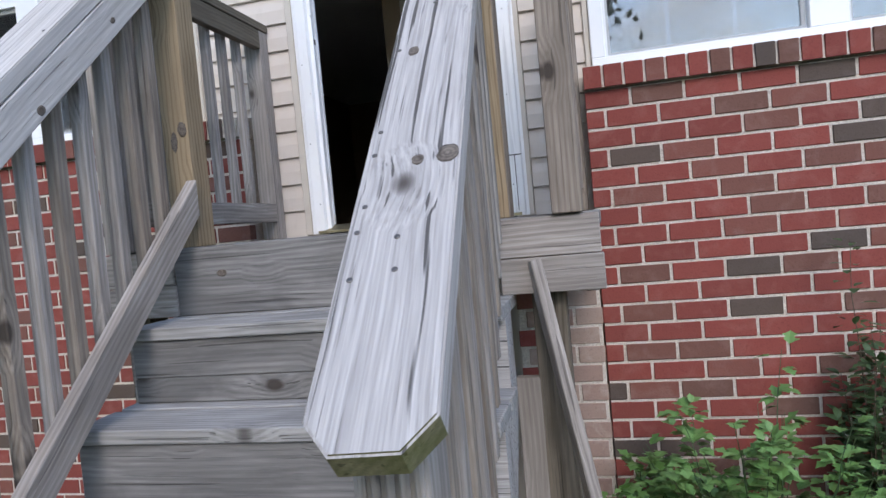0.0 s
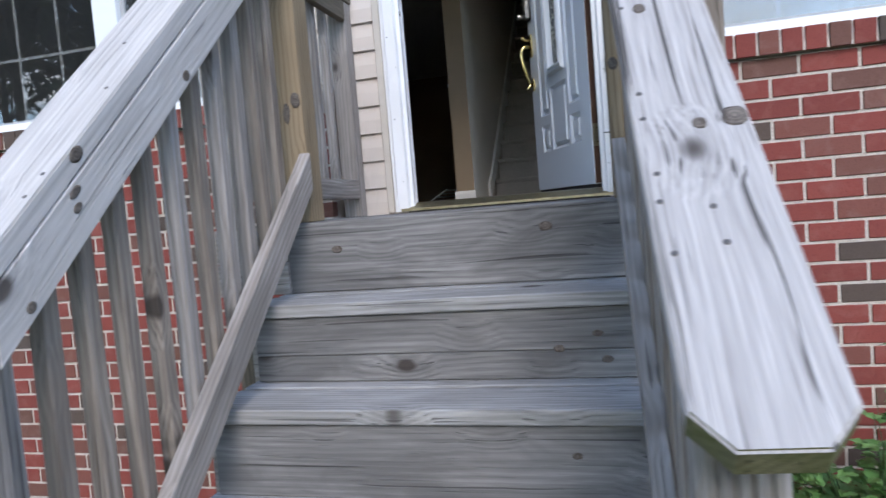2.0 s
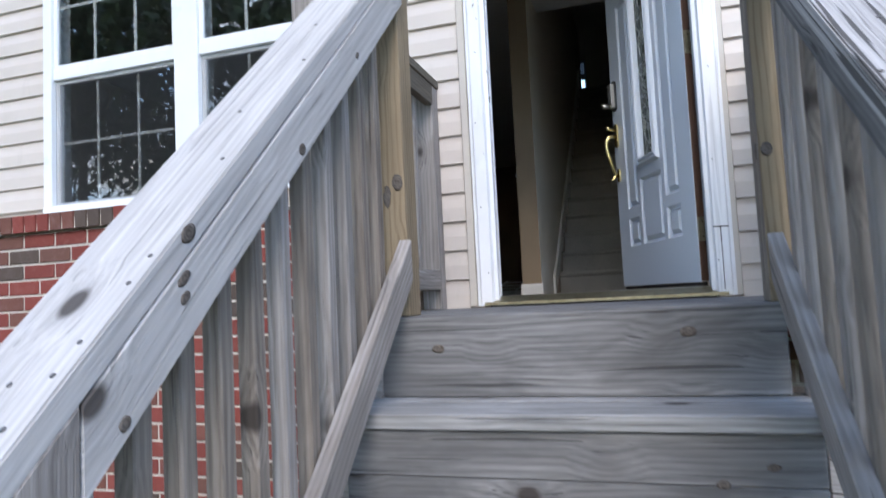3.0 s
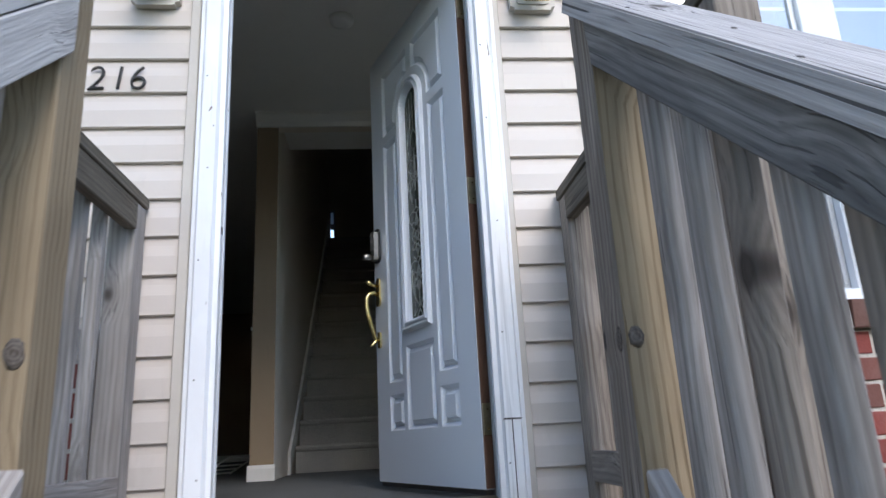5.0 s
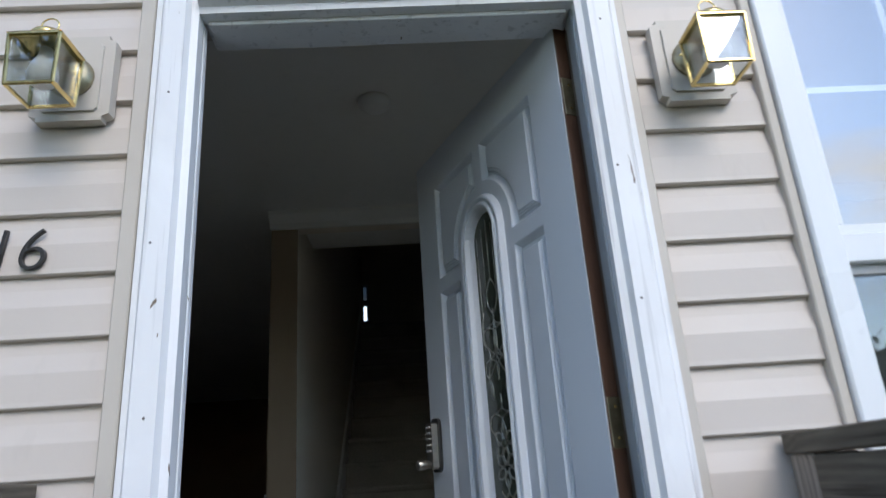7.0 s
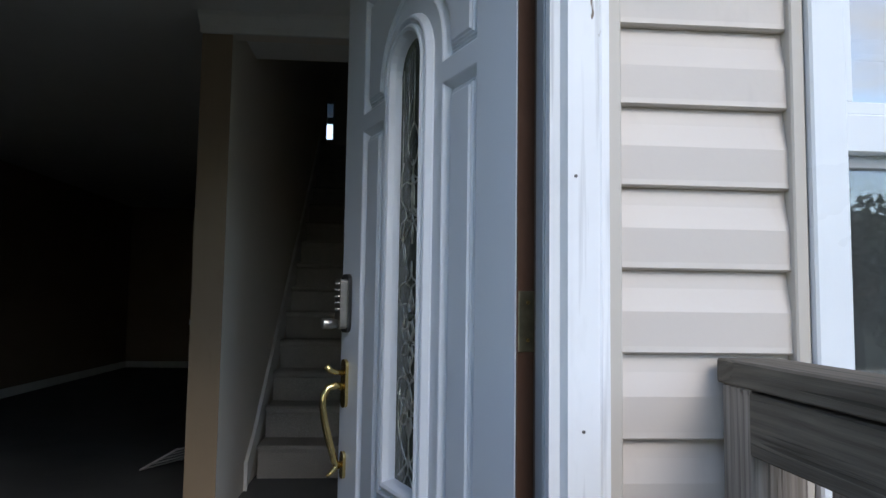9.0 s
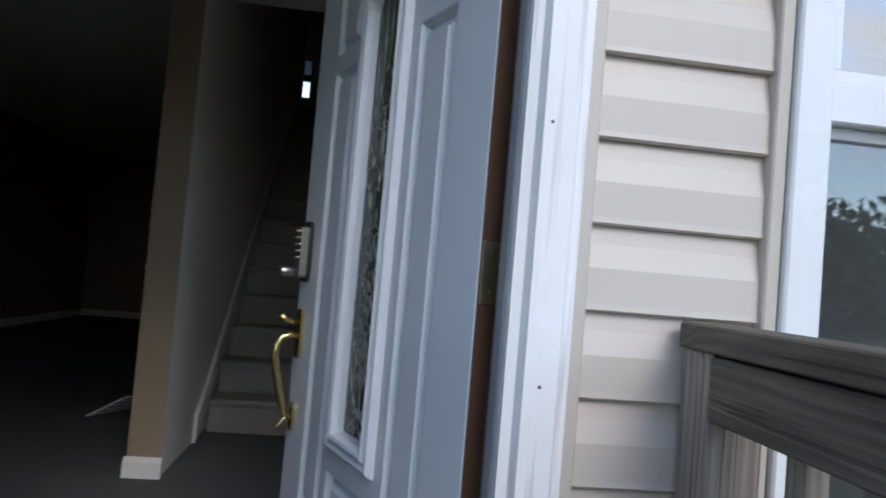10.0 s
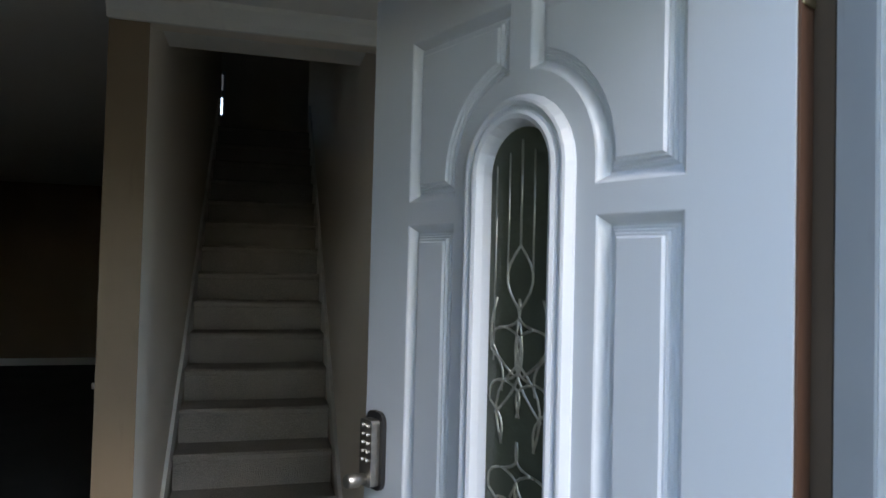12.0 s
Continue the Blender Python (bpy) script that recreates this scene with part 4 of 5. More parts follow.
knot(RAIL_L, (-1.3055, 1.041, 1.636), (1, 0, 0), RUN_L, 0.020, 0.013)
knot(RAIL_L, (-1.338, 2.0255, 1.866), (0, -1, 0), (0, 0, 1), 0.026, 0.017)
knot(RAIL_L, (-1.372, 2.0255, 1.825), (0, -1, 0), (0, 0, 1), 0.034, 0.012)
knot(RAIL_R, (-0.3645, 2.050, 1.853), (-1, 0, 0), (0, 0, 1), 0.022, 0.014)
knot(RAIL_R, (-0.343, 2.0255, 1.853), (0, -1, 0), (0, 0, 1), 0.018, 0.014)
for x, i, z, r1, r2 in ((-0.562, 0, 1.406, 0.020, 0.014), (-1.222, 0, 1.378, 0.018, 0.012), (-0.423, 1, 1.135, 0.014, 0.008), (-0.403, 1, 1.067, 0.015, 0.010), (-0.523, 1, 1.097, 0.014, 0.010), (-0.475, 2, 0.908, 0.012, 0.008)):
    knot(steps, (x, DECK_FRONT - RUN * i - 0.0352, z), (0, -1, 0), (1, 0, 0.05), r1, r2)

side_rail("deck_side_railing", -0.095, 1, "dark weathered wooden deck railing against the siding", WOOD_BROWN)
side_rail("deck_side_railing", -1.59, -1, "grey weathered wooden deck railing against the siding", WOOD_GREY)


# ---- windows ----
def house_window(name, x0, x1, label):
    """A twin window of white vinyl: two units of two sashes with bars between the panes."""
    win = thing(name, (x0 + x1) / 2, FACE, WIN_Z0, label, "window", kind="structure")
    f = FACE - 0.01
    mid = (x0 + x1) / 2
    z0, z1 = WIN_Z0 - 0.003, WIN_Z1
    cw = 0.062
    for a, b in ((x0, x0 + cw), (x1 - cw, x1), (mid - 0.075, mid + 0.075)):
        part("casing", box_bm(a, b, f - 0.015, IN_Y - 0.02, z0 + 0.04, z1 - 0.06, 0.004), WINDOW_WHITE, win)
    part("casing", box_bm(x0, x1, f - 0.015, IN_Y - 0.02, z1 - 0.06, z1, 0.004), WINDOW_WHITE, win)
    part("window_sill", box_bm(x0, x1, f - 0.02, IN_Y - 0.02, z0, z0 + 0.04, 0.004), WINDOW_WHITE, win)
    zm0, zm1 = 2.865, 2.93
    for a, b in ((x0 + cw, mid - 0.075), (mid + 0.075, x1 - cw)):
        part("meeting_rail", box_bm(a, b, f, f + 0.04, zm0, zm1, 0.003), WINDOW_WHITE, win)
        for zz0, zz1, dy in ((z0 + 0.04, zm0, 0.022), (zm1, z1 - 0.06, 0.006)):
            sash = [(a, b, zz0, zz0 + 0.022), (a, b, zz1 - 0.022, zz1), (a, a + 0.024, zz0 + 0.022, zz1 - 0.022), (b - 0.024, b, zz0 + 0.022, zz1 - 0.022)]
            for s0, s1, t0, t1 in sash:
                part("sash_frame", box_bm(s0, s1, f + dy, f + dy + 0.03, t0, t1, 0.002), WINDOW_WHITE, win)
            for k in (1, 2):
                xx = a + (b - a) * k / 3
                part("muntin", box_bm(xx - 0.008, xx + 0.008, f + dy + 0.016, f + dy + 0.022, zz0 + 0.022, zz1 - 0.022), WINDOW_WHITE, win)
            zz = (zz0 + zz1) / 2
            part("muntin", box_bm(a + 0.024, b - 0.024, f + dy + 0.0155, f + dy + 0.0215, zz - 0.008, zz + 0.008), WINDOW_WHITE, win)
            if dy > 0.01:
                part("insect_screen", box_bm(a + 0.012, b - 0.012, f + 0.004, f + 0.0055, zz0 + 0.008, zz1 - 0.008), SCREEN, win, "grey insect screen")
            g = part("pane", box_bm(a + 0.02, b - 0.02, f + dy + 0.009, f + dy + 0.013, zz0 + 0.018, zz1 - 0.018), WINDOW_GLASS, win, "reflecting glass")
            g.visible_shadow = False
    return win


house_window("window_1", *WIN_R, "white twin sash window with grid bars, reflecting sky")
house_window("window_2", *WIN_L, "white twin sash window with grid bars, reflecting trees")

# ---- brick walls: one piece a brick ----
BRICK_L, BRICK_H = 0.215, 0.0838
JOINT = 0.0125
BRICK_TOP = 1.9745
BRICK_MESHES = {}


def brick_mesh(length, material, height=BRICK_H - JOINT, seed=0):
    key = (round(length, 3), material.name, round(height, 3), seed)
    if key not in BRICK_MESHES:
        rng = random.Random(hash((round(length, 3), round(height, 3), seed)) % 1000)
        bm = box_bm(0, length, 0, 0.06, 0, height, 0.0025)
        for v in bm.verts:
            v.co += Vector([rng.uniform(-0.0009, 0.0009) for _ in range(3)])
        me = mesh_of(bm, "brick")
        me.materials.append(material)
        BRICK_MESHES[key] = me
    return BRICK_MESHES[key]


def brick_wall(name, x0, x1, z_lo, z_hi, phase, label, chalk=None, seed=1):
    wall_ob = tagged(part(name, box_bm(x0 + 0.004, x1 - 0.004, BRICK_FACE + 0.006, FACE + 0.025, 0, z_hi - 0.002), MORTAR), label, "brick wall", kind="structure")
    rng = random.Random(seed)
    row = 0
    z = BRICK_TOP - BRICK_H + JOINT / 2
    while z > -BRICK_H:
        if z + BRICK_H - JOINT < z_hi + 0.01:
            x = x0 + ((phase if row % 2 == 0 else phase - BRICK_L / 2) % BRICK_L) - BRICK_L
            while x < x1 - 0.02:
                a, b = max(x + JOINT / 2, x0), min(x + BRICK_L - JOINT / 2, x1)
                if b - a > 0.03 and z > z_lo:
                    q = rng.random()
                    mat = BRICK_RED if q < 0.60 else BRICK_BROWN if q < 0.93 else BRICK_GREY
                    if chalk and chalk[0] < (a + b) / 2 < chalk[1] and z < 1.2:
                        mat = BRICK_CHALK
                    me = brick_mesh(b - a, mat, seed=rng.randrange(3))
                    part("brick", me, mat, wall_ob, m=Matrix.Translation((a, BRICK_FACE + rng.uniform(-0.0015, 0.0015), z)))
                x += BRICK_L
        row += 1
        z -= BRICK_H
    return wall_ob


def brick_sill(name, x0, x1, label, seed):
    sill = thing(name, (x0 + x1) / 2, BRICK_FACE, BRICK_TOP, label, "brick sill", kind="structure")
    part("mortar_bed", extrude_profile([(BRICK_FACE - 0.026, BRICK_TOP + 0.004), (BRICK_FACE - 0.022, 2.068), (FACE + 0.02, 2.092), (FACE + 0.02, BRICK_TOP + 0.004)], x0 + 0.004, x1 - 0.004), MORTAR, sill)
    rng = random.Random(seed)
    x = x0
    while x + 0.075 < x1:
        q = rng.random()
        mat = BRICK_RED if q < 0.55 else BRICK_BROWN if q < 0.9 else BRICK_GREY
        me = brick_mesh(0.0745, mat, 0.092, rng.randrange(3))
        part("brick", me, mat, sill, m=Matrix.Translation((x, BRICK_FACE - 0.032 + rng.uniform(-0.002, 0.002), BRICK_TOP + 0.003)) @ pose(0, 0, 0, 3))
        x += 0.0845
    return sill


brick_wall("wall_brick_right", -0.03, 2.6, 0.0, BRICK_TOP, 0.187, "red brick wall under the window, pale mortar", seed=3)
brick_wall("wall_brick_left", -4.2, -1.66, 0.0, BRICK_TOP, 0.1, "red brick wall under the window, pale mortar", seed=5)
brick_wall("wall_brick_under_deck", -0.40, -0.032, 0.0, 1.43, 0.14, "red brick wall under the deck, smeared with mortar", chalk=(-0.3, 0.0), seed=8)
brick_wall("wall_brick_behind_stairs", -1.658, -1.25, 0.0, 1.43, 0.14, "red brick wall under the deck", seed=9)
brick_sill("brick_sill", -0.03, 2.6, "rowlock brick sill under the window", 4)
brick_sill("brick_sill", -4.6, -1.66, "rowlock brick sill under the window", 6)


# ---- door hardware (in the door's own frame: x along the door, y out, z up) ----
def door_part(name, bm, material, parent, label="", smooth=False, at=(0, 0, 0)):
    return part(name, bm, material, parent, label, DOOR_M @ Matrix.Translation(at), smooth)


for v in (0.225, 1.045, 1.828):
    hinge = door_part("hinge", box_bm(U0 - 0.0065, U0 - 0.0042, -DT - 0.010, -0.004, v - 0.052, v + 0.052, 0.0008), BRASS_DULL, door, "tarnished brass hinge")
    door_part("knuckle", turned([(0.006, v - 0.05), (0.007, v - 0.048), (0.007, v + 0.048), (0.006, v + 0.05)], 10), BRASS_DULL, hinge, at=(U0 - 0.010, -DT - 0.006, 0), smooth=True)
    for dv in (-0.032, 0.032):
        door_part("screw", box_bm(U0 - 0.0075, U0 - 0.0062, -0.026, -0.020, v + dv - 0.003, v + dv + 0.003), BRASS, hinge)


def rounded_plate(u0, u1, v0, v1, y0, y1, r=0.012, bm=None):
    bm = bm or bmesh.new()
    pts = []
    for cu, cv, a0 in ((u1 - r, v0 + r, -90), (u1 - r, v1 - r, 0), (u0 + r, v1 - r, 90), (u0 + r, v0 + r, 180)):
        for i in range(5):
            a = radians(a0 + 22.5 * i)
            pts.append((cu + r * math.cos(a), cv + r * math.sin(a)))
    lo, hi = [bm.verts.new((u, y0, v)) for u, v in pts], [bm.verts.new((u, y1, v)) for u, v in pts]
    n = len(pts)
    bm.faces.new(lo)
    bm.faces.new(hi[::-1])
    for i in range(n):
        bm.faces.new((lo[i], lo[(i + 1) % n], hi[(i + 1) % n], hi[i]))
    bmesh.ops.recalc_face_normals(bm, faces=bm.faces)
    return bm


UK = 0.822
lock = door_part("keypad_lock", rounded_plate(UK - 0.033, UK + 0.033, 0.985, 1.150, 0.0005, 0.010, 0.022), BLACK_PLASTIC, door, "black-backed keypad lock")
door_part("keypad_body", rounded_plate(UK - 0.022, UK + 0.024, 0.995, 1.135, 0.010, 0.030, 0.008), NICKEL, lock, "satin nickel keypad body")
for i in range(5):
    for du in (-0.008, 0.010):
        door_part("key", turned([(0.0042, 0.0), (0.0042, 0.004), (0.003, 0.006)], 8, m=Matrix.Translation((UK + du, 0.030, 1.122 - 0.018 * i)) @ pose(0, 0, 0, -90)), NICKEL, lock)
door_part("turn_knob", turned([(0.012, 0.0), (0.012, 0.014), (0.015, 0.018), (0.015, 0.042), (0.012, 0.046)], 16, m=Matrix.Translation((UK + 0.004, 0.028, 1.010)) @ pose(0, 0, 0, -90)), NICKEL, lock, "satin nickel turn knob", True)

handle = door_part("handle_plate", rounded_plate(UK - 0.020, UK + 0.022, 0.775, 0.910, 0.0005, 0.009, 0.018), BRASS, door, "brass handle set with a thumb latch")
door_part("thumb_latch", tube([(UK, 0.008, 0.872), (UK, 0.030, 0.874), (UK, 0.048, 0.880), (UK, 0.060, 0.892)], [0.008, 0.007, 0.009, 0.010], 10), BRASS, handle, smooth=True)
curve = [(UK, 0.008, 0.832), (UK, 0.030, 0.838), (UK, 0.052, 0.832), (UK, 0.064, 0.812), (UK, 0.066, 0.782), (UK, 0.060, 0.742), (UK, 0.048, 0.695), (UK, 0.036, 0.655), (UK, 0.028, 0.628), (UK, 0.016, 0.612)]
door_part("pull", tube(curve, [0.010, 0.010, 0.0105, 0.0105, 0.010, 0.0105, 0.011, 0.010, 0.010, 0.009], 12), BRASS, handle, "curved brass pull", True)
door_part("pull_foot", rounded_plate(UK - 0.015, UK + 0.015, 0.580, 0.655, 0.0005, 0.009, 0.014), BRASS, handle)
door_part("pull_tail", tube([(UK, 0.010, 0.622), (UK, 0.026, 0.612), (UK, 0.040, 0.596), (UK, 0.050, 0.590)], [0.009, 0.008, 0.006, 0.004], 10), BRASS, handle, smooth=True)

# lead lines on the glass
def came(points, r=0.0028):
    door_part("lead_line", tube([(UC + u, -0.0125, v) for u, v in points], r, 6), LEAD, pane, smooth=True)


def mirrored(points, r=0.0028):
    came(points, r)
    came([(-u, v) for u, v in points], r)


def bow(a, b, bulge, n=7):
    """Points of a bowed line from a to b."""
    a, b = Vector(a), Vector(b)
    d = b - a
    side = Vector((d.y, -d.x))
    return [tuple(a + d * (i / n) + side * bulge * math.sin(math.pi * i / n)) for i in range(n + 1)]


came([(0, 1.50), (0, 1.68)])
mirrored([(0.062, 1.30), (0.062, 1.64)], 0.002)
mirrored([(0.030, 1.44), (0.030, 1.66)], 0.0022)
for base_v, flip in ((1.16, 1), (0.92, -1)):
    def fv(v):
        return base_v + flip * v
    mirrored(bow((0.0, fv(0.34)), (0.0, fv(0.23)), 0.28))
    mirrored(bow((0.0, fv(0.22)), (0.055, fv(0.05)), 0.18))
    mirrored(bow((0.055, fv(0.25)), (0.012, fv(0.12)), -0.25))
    mirrored(bow((0.0, fv(0.14)), (0.038, fv(0.0)), -0.22))
for cv in (1.04, 0.98, 0.82):
    for i in range(6):
        a = radians(60 * i + 30)
        tip = (0.055 * math.cos(a), cv + 0.055 * math.sin(a))
        came(bow((0.01 * math.cos(a), cv + 0.01 * math.sin(a)), tip, 0.30))
        came(bow((0.01 * math.cos(a), cv + 0.01 * math.sin(a)), tip, -0.30))
for cv in (1.36, 1.27, 1.12, 0.90):
    mirrored(bow((0.0, cv + 0.05), (0.034, cv), 0.30))
    mirrored(bow((0.034, cv), (0.004, cv - 0.06), 0.35))
    mirrored(bow((0.034, cv), (0.068, cv - 0.04), -0.30))
    mirrored(bow((0.068, cv - 0.04), (0.040, cv - 0.11), 0.20))
mirrored([(0.0, 0.68), (0.0, 0.80)], 0.0024)
mirrored([(0.045, 0.67), (0.045, 0.86)], 0.0022)
door_part("centre_jewel", turned([(0.012, 0), (0.010, 0.005), (0.004, 0.008)], 12, m=Matrix.Translation((UC, -0.012, 1.04)) @ pose(0, 0, 0, -90)), DOOR_GLASS, pane, smooth=True)


# ---- wall lanterns ----
def lantern(x, z, label):
    """A brass box lantern on a moulded block; its block's face looks to -y."""
    lamp = thing("wall_lantern", x, FACE, z, label, "wall lamp", "lanterns by the door")

    def put(name, bm, mat, parent=lamp, lab="", smooth=False):
        return part(name, bm, mat, parent, lab, Matrix.Translation((x, FACE, z)), smooth)

    def octa(w, h, c, y0, y1):
        pts = [(-w + c, -h), (w - c, -h), (w - c, -h + c * 0.6), (w, -h + c), (w, h - c), (w - c, h - c * 0.6), (w - c, h), (-w + c, h), (-w + c, h - c * 0.6), (-w, h - c), (-w, -h + c), (-w + c, -h + c * 0.6)]
        bm = bmesh.new()
        lo, hi = [bm.verts.new((a, y0, b)) for a, b in pts], [bm.verts.new((a, y1, b)) for a, b in pts]
        bm.faces.new(lo)
        bm.faces.new(hi[::-1])
        for i in range(len(pts)):
            j = (i + 1) % len(pts)
            bm.faces.new((lo[i], lo[j], hi[j], hi[i]))
        bmesh.ops.recalc_face_normals(bm, faces=bm.faces)
        return bm
    put("mount_block", octa(0.086, 0.108, 0.016, 0.0, -0.028), VINYL_TRIM)
    put("mount_face", octa(0.062, 0.086, 0.006, -0.028, -0.034), VINYL_TRIM)
    put("canopy", turned([(0.050, 0), (0.050, 0.006), (0.040, 0.018), (0.020, 0.026), (0.012, 0.030)], 24, m=pose(0, -0.034, -0.005, 90)), BRASS_DULL, smooth=True)
    put("screw", turned([(0.005, 0), (0.005, 0.006), (0.003, 0.009)], 10, m=pose(-0.036, -0.046, -0.005, 90)), BRASS, smooth=True)
    put("arm", tube([(0, -0.05, -0.005), (0, -0.066, 0.0), (0, -0.072, 0.006), (0, -0.085, 0.012)], 0.010, 10), BRASS_DULL, smooth=True)
    w, yc, zt, zb, d = 0.050, -0.138, 0.000, -0.112, 0.048
    cage = []
    for sx in (-1, 1):
        for sy in (-1, 1):
            put("bar", tube([(sx * w, yc + sy * d, zt), (sx * w * 0.92, yc + sy * d * 0.92, zb)], 0.0042, 6), BRASS)
    for zz, k in ((zt, 1.0), (zb, 0.92)):
        for sx in (-1, 1):
            put("bar", tube([(sx * w * k, yc - d * k, zz), (sx * w * k, yc + d * k, zz)], 0.0045, 6), BRASS)
            put("bar", tube([(-w * k, yc + sx * d * k, zz), (w * k, yc + sx * d * k, zz)], 0.0045, 6), BRASS)
    for rot in range(4):
        bm = box_bm(-w * 0.95, w * 0.95, -d + 0.002, -d + 0.004, zb, zt)
        for vv in bm.verts:
            k = 1 - 0.08 * (zt - vv.co.z) / (zt - zb)
            vv.co.x, vv.co.y = vv.co.x * k, vv.co.y * k
        bmesh.ops.rotate(bm, verts=bm.verts, cent=(0, 0, 0), matrix=Matrix.Rotation(radians(90 * rot), 3, "Z"))
        bmesh.ops.translate(bm, verts=bm.verts, vec=(0, yc, 0))
        g = put("glass_pane", bm, LAMP_GLASS, lab="clear glass pane")
        g.visible_shadow = False
    roof = bmesh.new()
    lo = [roof.verts.new((sx * (w + 0.004), yc + sy * (d + 0.004), zt + 0.003)) for sx, sy in ((-1, -1), (1, -1), (1, 1), (-1, 1))]
    hi = [roof.verts.new((sx * 0.040, yc + sy * 0.040, zt + 0.014)) for sx, sy in ((-1, -1), (1, -1), (1, 1), (-1, 1))]
    for i in range(4):
        roof.faces.new((lo[i], lo[(i + 1) % 4], hi[(i + 1) % 4], hi[i]))
    roof.faces.new(hi)
    roof.faces.new(lo[::-1])
    put("roof", roof, BRASS)
    put("dome", turned([(0.036, 0), (0.036, 0.010), (0.030, 0.018), (0.014, 0.023), (0.006, 0.024)], 20, m=pose(0, yc, zt + 0.014)), BRASS, smooth=True)
    put("ring", tube([(0.018 * math.sin(a), yc, zt + 0.054 - 0.018 * math.cos(a)) for a in (2 * math.pi * i / 20 for i in range(21))], 0.0018, 6), BRASS, smooth=True)
    put("bulb", turned([(0.012, 0.0), (0.014, -0.02), (0.026, -0.045), (0.030, -0.062), (0.024, -0.082), (0.010, -0.092)], 16, m=pose(0, yc, zt - 0.004)), PLASTIC_WHITE, smooth=True)
    return lamp


lantern(-0.166, 3.368, "polished brass box lantern with clear glass on a beige block")
lantern(-1.563, 3.383, "polished brass box lantern with clear glass on a beige block")


# ---- house number ----
for ch, x in (("2", -1.752), ("1", -1.678), ("6", -1.612)):
    fc = bpy.data.curves.new("digit", "FONT")
    fc.body, fc.size, fc.extrude, fc.bevel_depth, fc.shear = ch, 0.135, 0.004, 0.001, 0.12
    fc.offset = -0.0035
    fc.align_x = "CENTER"
    tmp = bpy.data.objects.new("digit", fc)
    scene.collection.objects.link(tmp)
    me = bpy.data.meshes.new_from_object(tmp.evaluated_get(bpy.context.evaluated_depsgraph_get()))
    bpy.data.objects.remove(tmp)
    me.name = "house_number"
    me.materials.clear()
    me.materials.append(HOUSE_NUMBER)
    ob = part("house_number", me, HOUSE_NUMBER, m=pose(x, FACE - 0.006, 2.944, 90))
    tagged(ob, "black metal house number " + {"2": "two", "1": "one", "6": "six"}[ch] + " on beige siding", "house number", "house numbers")

# ---- small things inside ----
sw = thing("light_switch", SW_L0, 5.56, 2.45, "white plastic light switch on the wall's corner", "light switch")
part("plate", box_bm(SW_L0 - 0.008, SW_L0 - 0.0005, 5.56, 5.635, 2.425, 2.545, 0.003), PLASTIC_WHITE, sw)
part("toggle", box_bm(SW_L0 - 0.026, SW_L0 - 0.008, 5.592, 5.604, 2.475, 2.50, 0.002), PLASTIC_WHITE, sw)
hang = thing("wire_rack", -2.1, 6.75, FLOOR_IN, "small white wire rack lying on the carpet", "wire rack")
for i in range(5):
    part("wire", tube([(-2.22 + 0.05 * i, 6.62, FLOOR_IN + 0.02 + 0.03 * i), (-2.05 + 0.05 * i, 6.92, FLOOR_IN + 0.02 + 0.03 * i)], 0.006, 6), PLASTIC_WHITE, hang)
part("wire", tube([(-2.24, 6.64, FLOOR_IN + 0.01), (-2.0, 6.62, FLOOR_IN + 0.15)], 0.007, 6), PLASTIC_WHITE, hang)
part("wire", tube([(-2.07, 6.92, FLOOR_IN + 0.01), (-1.84, 6.92, FLOOR_IN + 0.15)], 0.007, 6), PLASTIC_WHITE, hang)
smoke = thing("smoke_detector", -0.96, 4.32, CEIL, "round white smoke detector on the ceiling", "smoke detector")
part("body", turned([(0.07, -0.001), (0.07, -0.012), (0.062, -0.030), (0.040, -0.038), (0.01, -0.040)][::-1], 24), PLASTIC_WHITE, smoke, m=Matrix.Translation((-0.96, 4.32, CEIL)), smooth=True)
bolt = thing("strike_plate", DOOR_L, 3.19, 2.42, "tarnished strike plate on the door frame", "strike plate")
part("plate", box_bm(DOOR_L + 0.0002, DOOR_L + 0.0022, 3.150, 3.165, 2.405, 2.43), STEEL, bolt)


# ---- plants ----
def leaf_mesh(bm, base, direction, size, lobes, rng):
    """A small lobed leaf, folded along its middle."""
    d = direction.normalized()
    s = d.cross(Vector((0, 0, 1)))
    s = s.normalized() if s.length > 1e-3 else Vector((1, 0, 0))
    n = s.cross(d)
    outline = [(0.0, 0.0), (0.30, 0.32), (0.48, 0.22), (0.66, 0.40), (0.78, 0.20), (1.0, 0.0)] if lobes else [(0.0, 0.0), (0.25, 0.22), (0.55, 0.27), (0.82, 0.16), (1.0, 0.0)]
    mid = [bm.verts.new(base + d * size * u - n * size * 0.25 * u * u) for u, _ in outline]
    for sgn in (-1, 1):
        edge = [mid[0]] + [bm.verts.new(base + d * size * u + s * sgn * size * w + n * size * (0.16 * w - 0.25 * u * u)) for u, w in outline[1:-1]] + [mid[-1]]
        for i in range(len(outline) - 1):
            quad = [mid[i], mid[i + 1], edge[i + 1], edge[i]]
            quad = list(dict.fromkeys(quad))
            if len(quad) > 2:
                bm.faces.new(quad if sgn > 0 else quad[::-1])


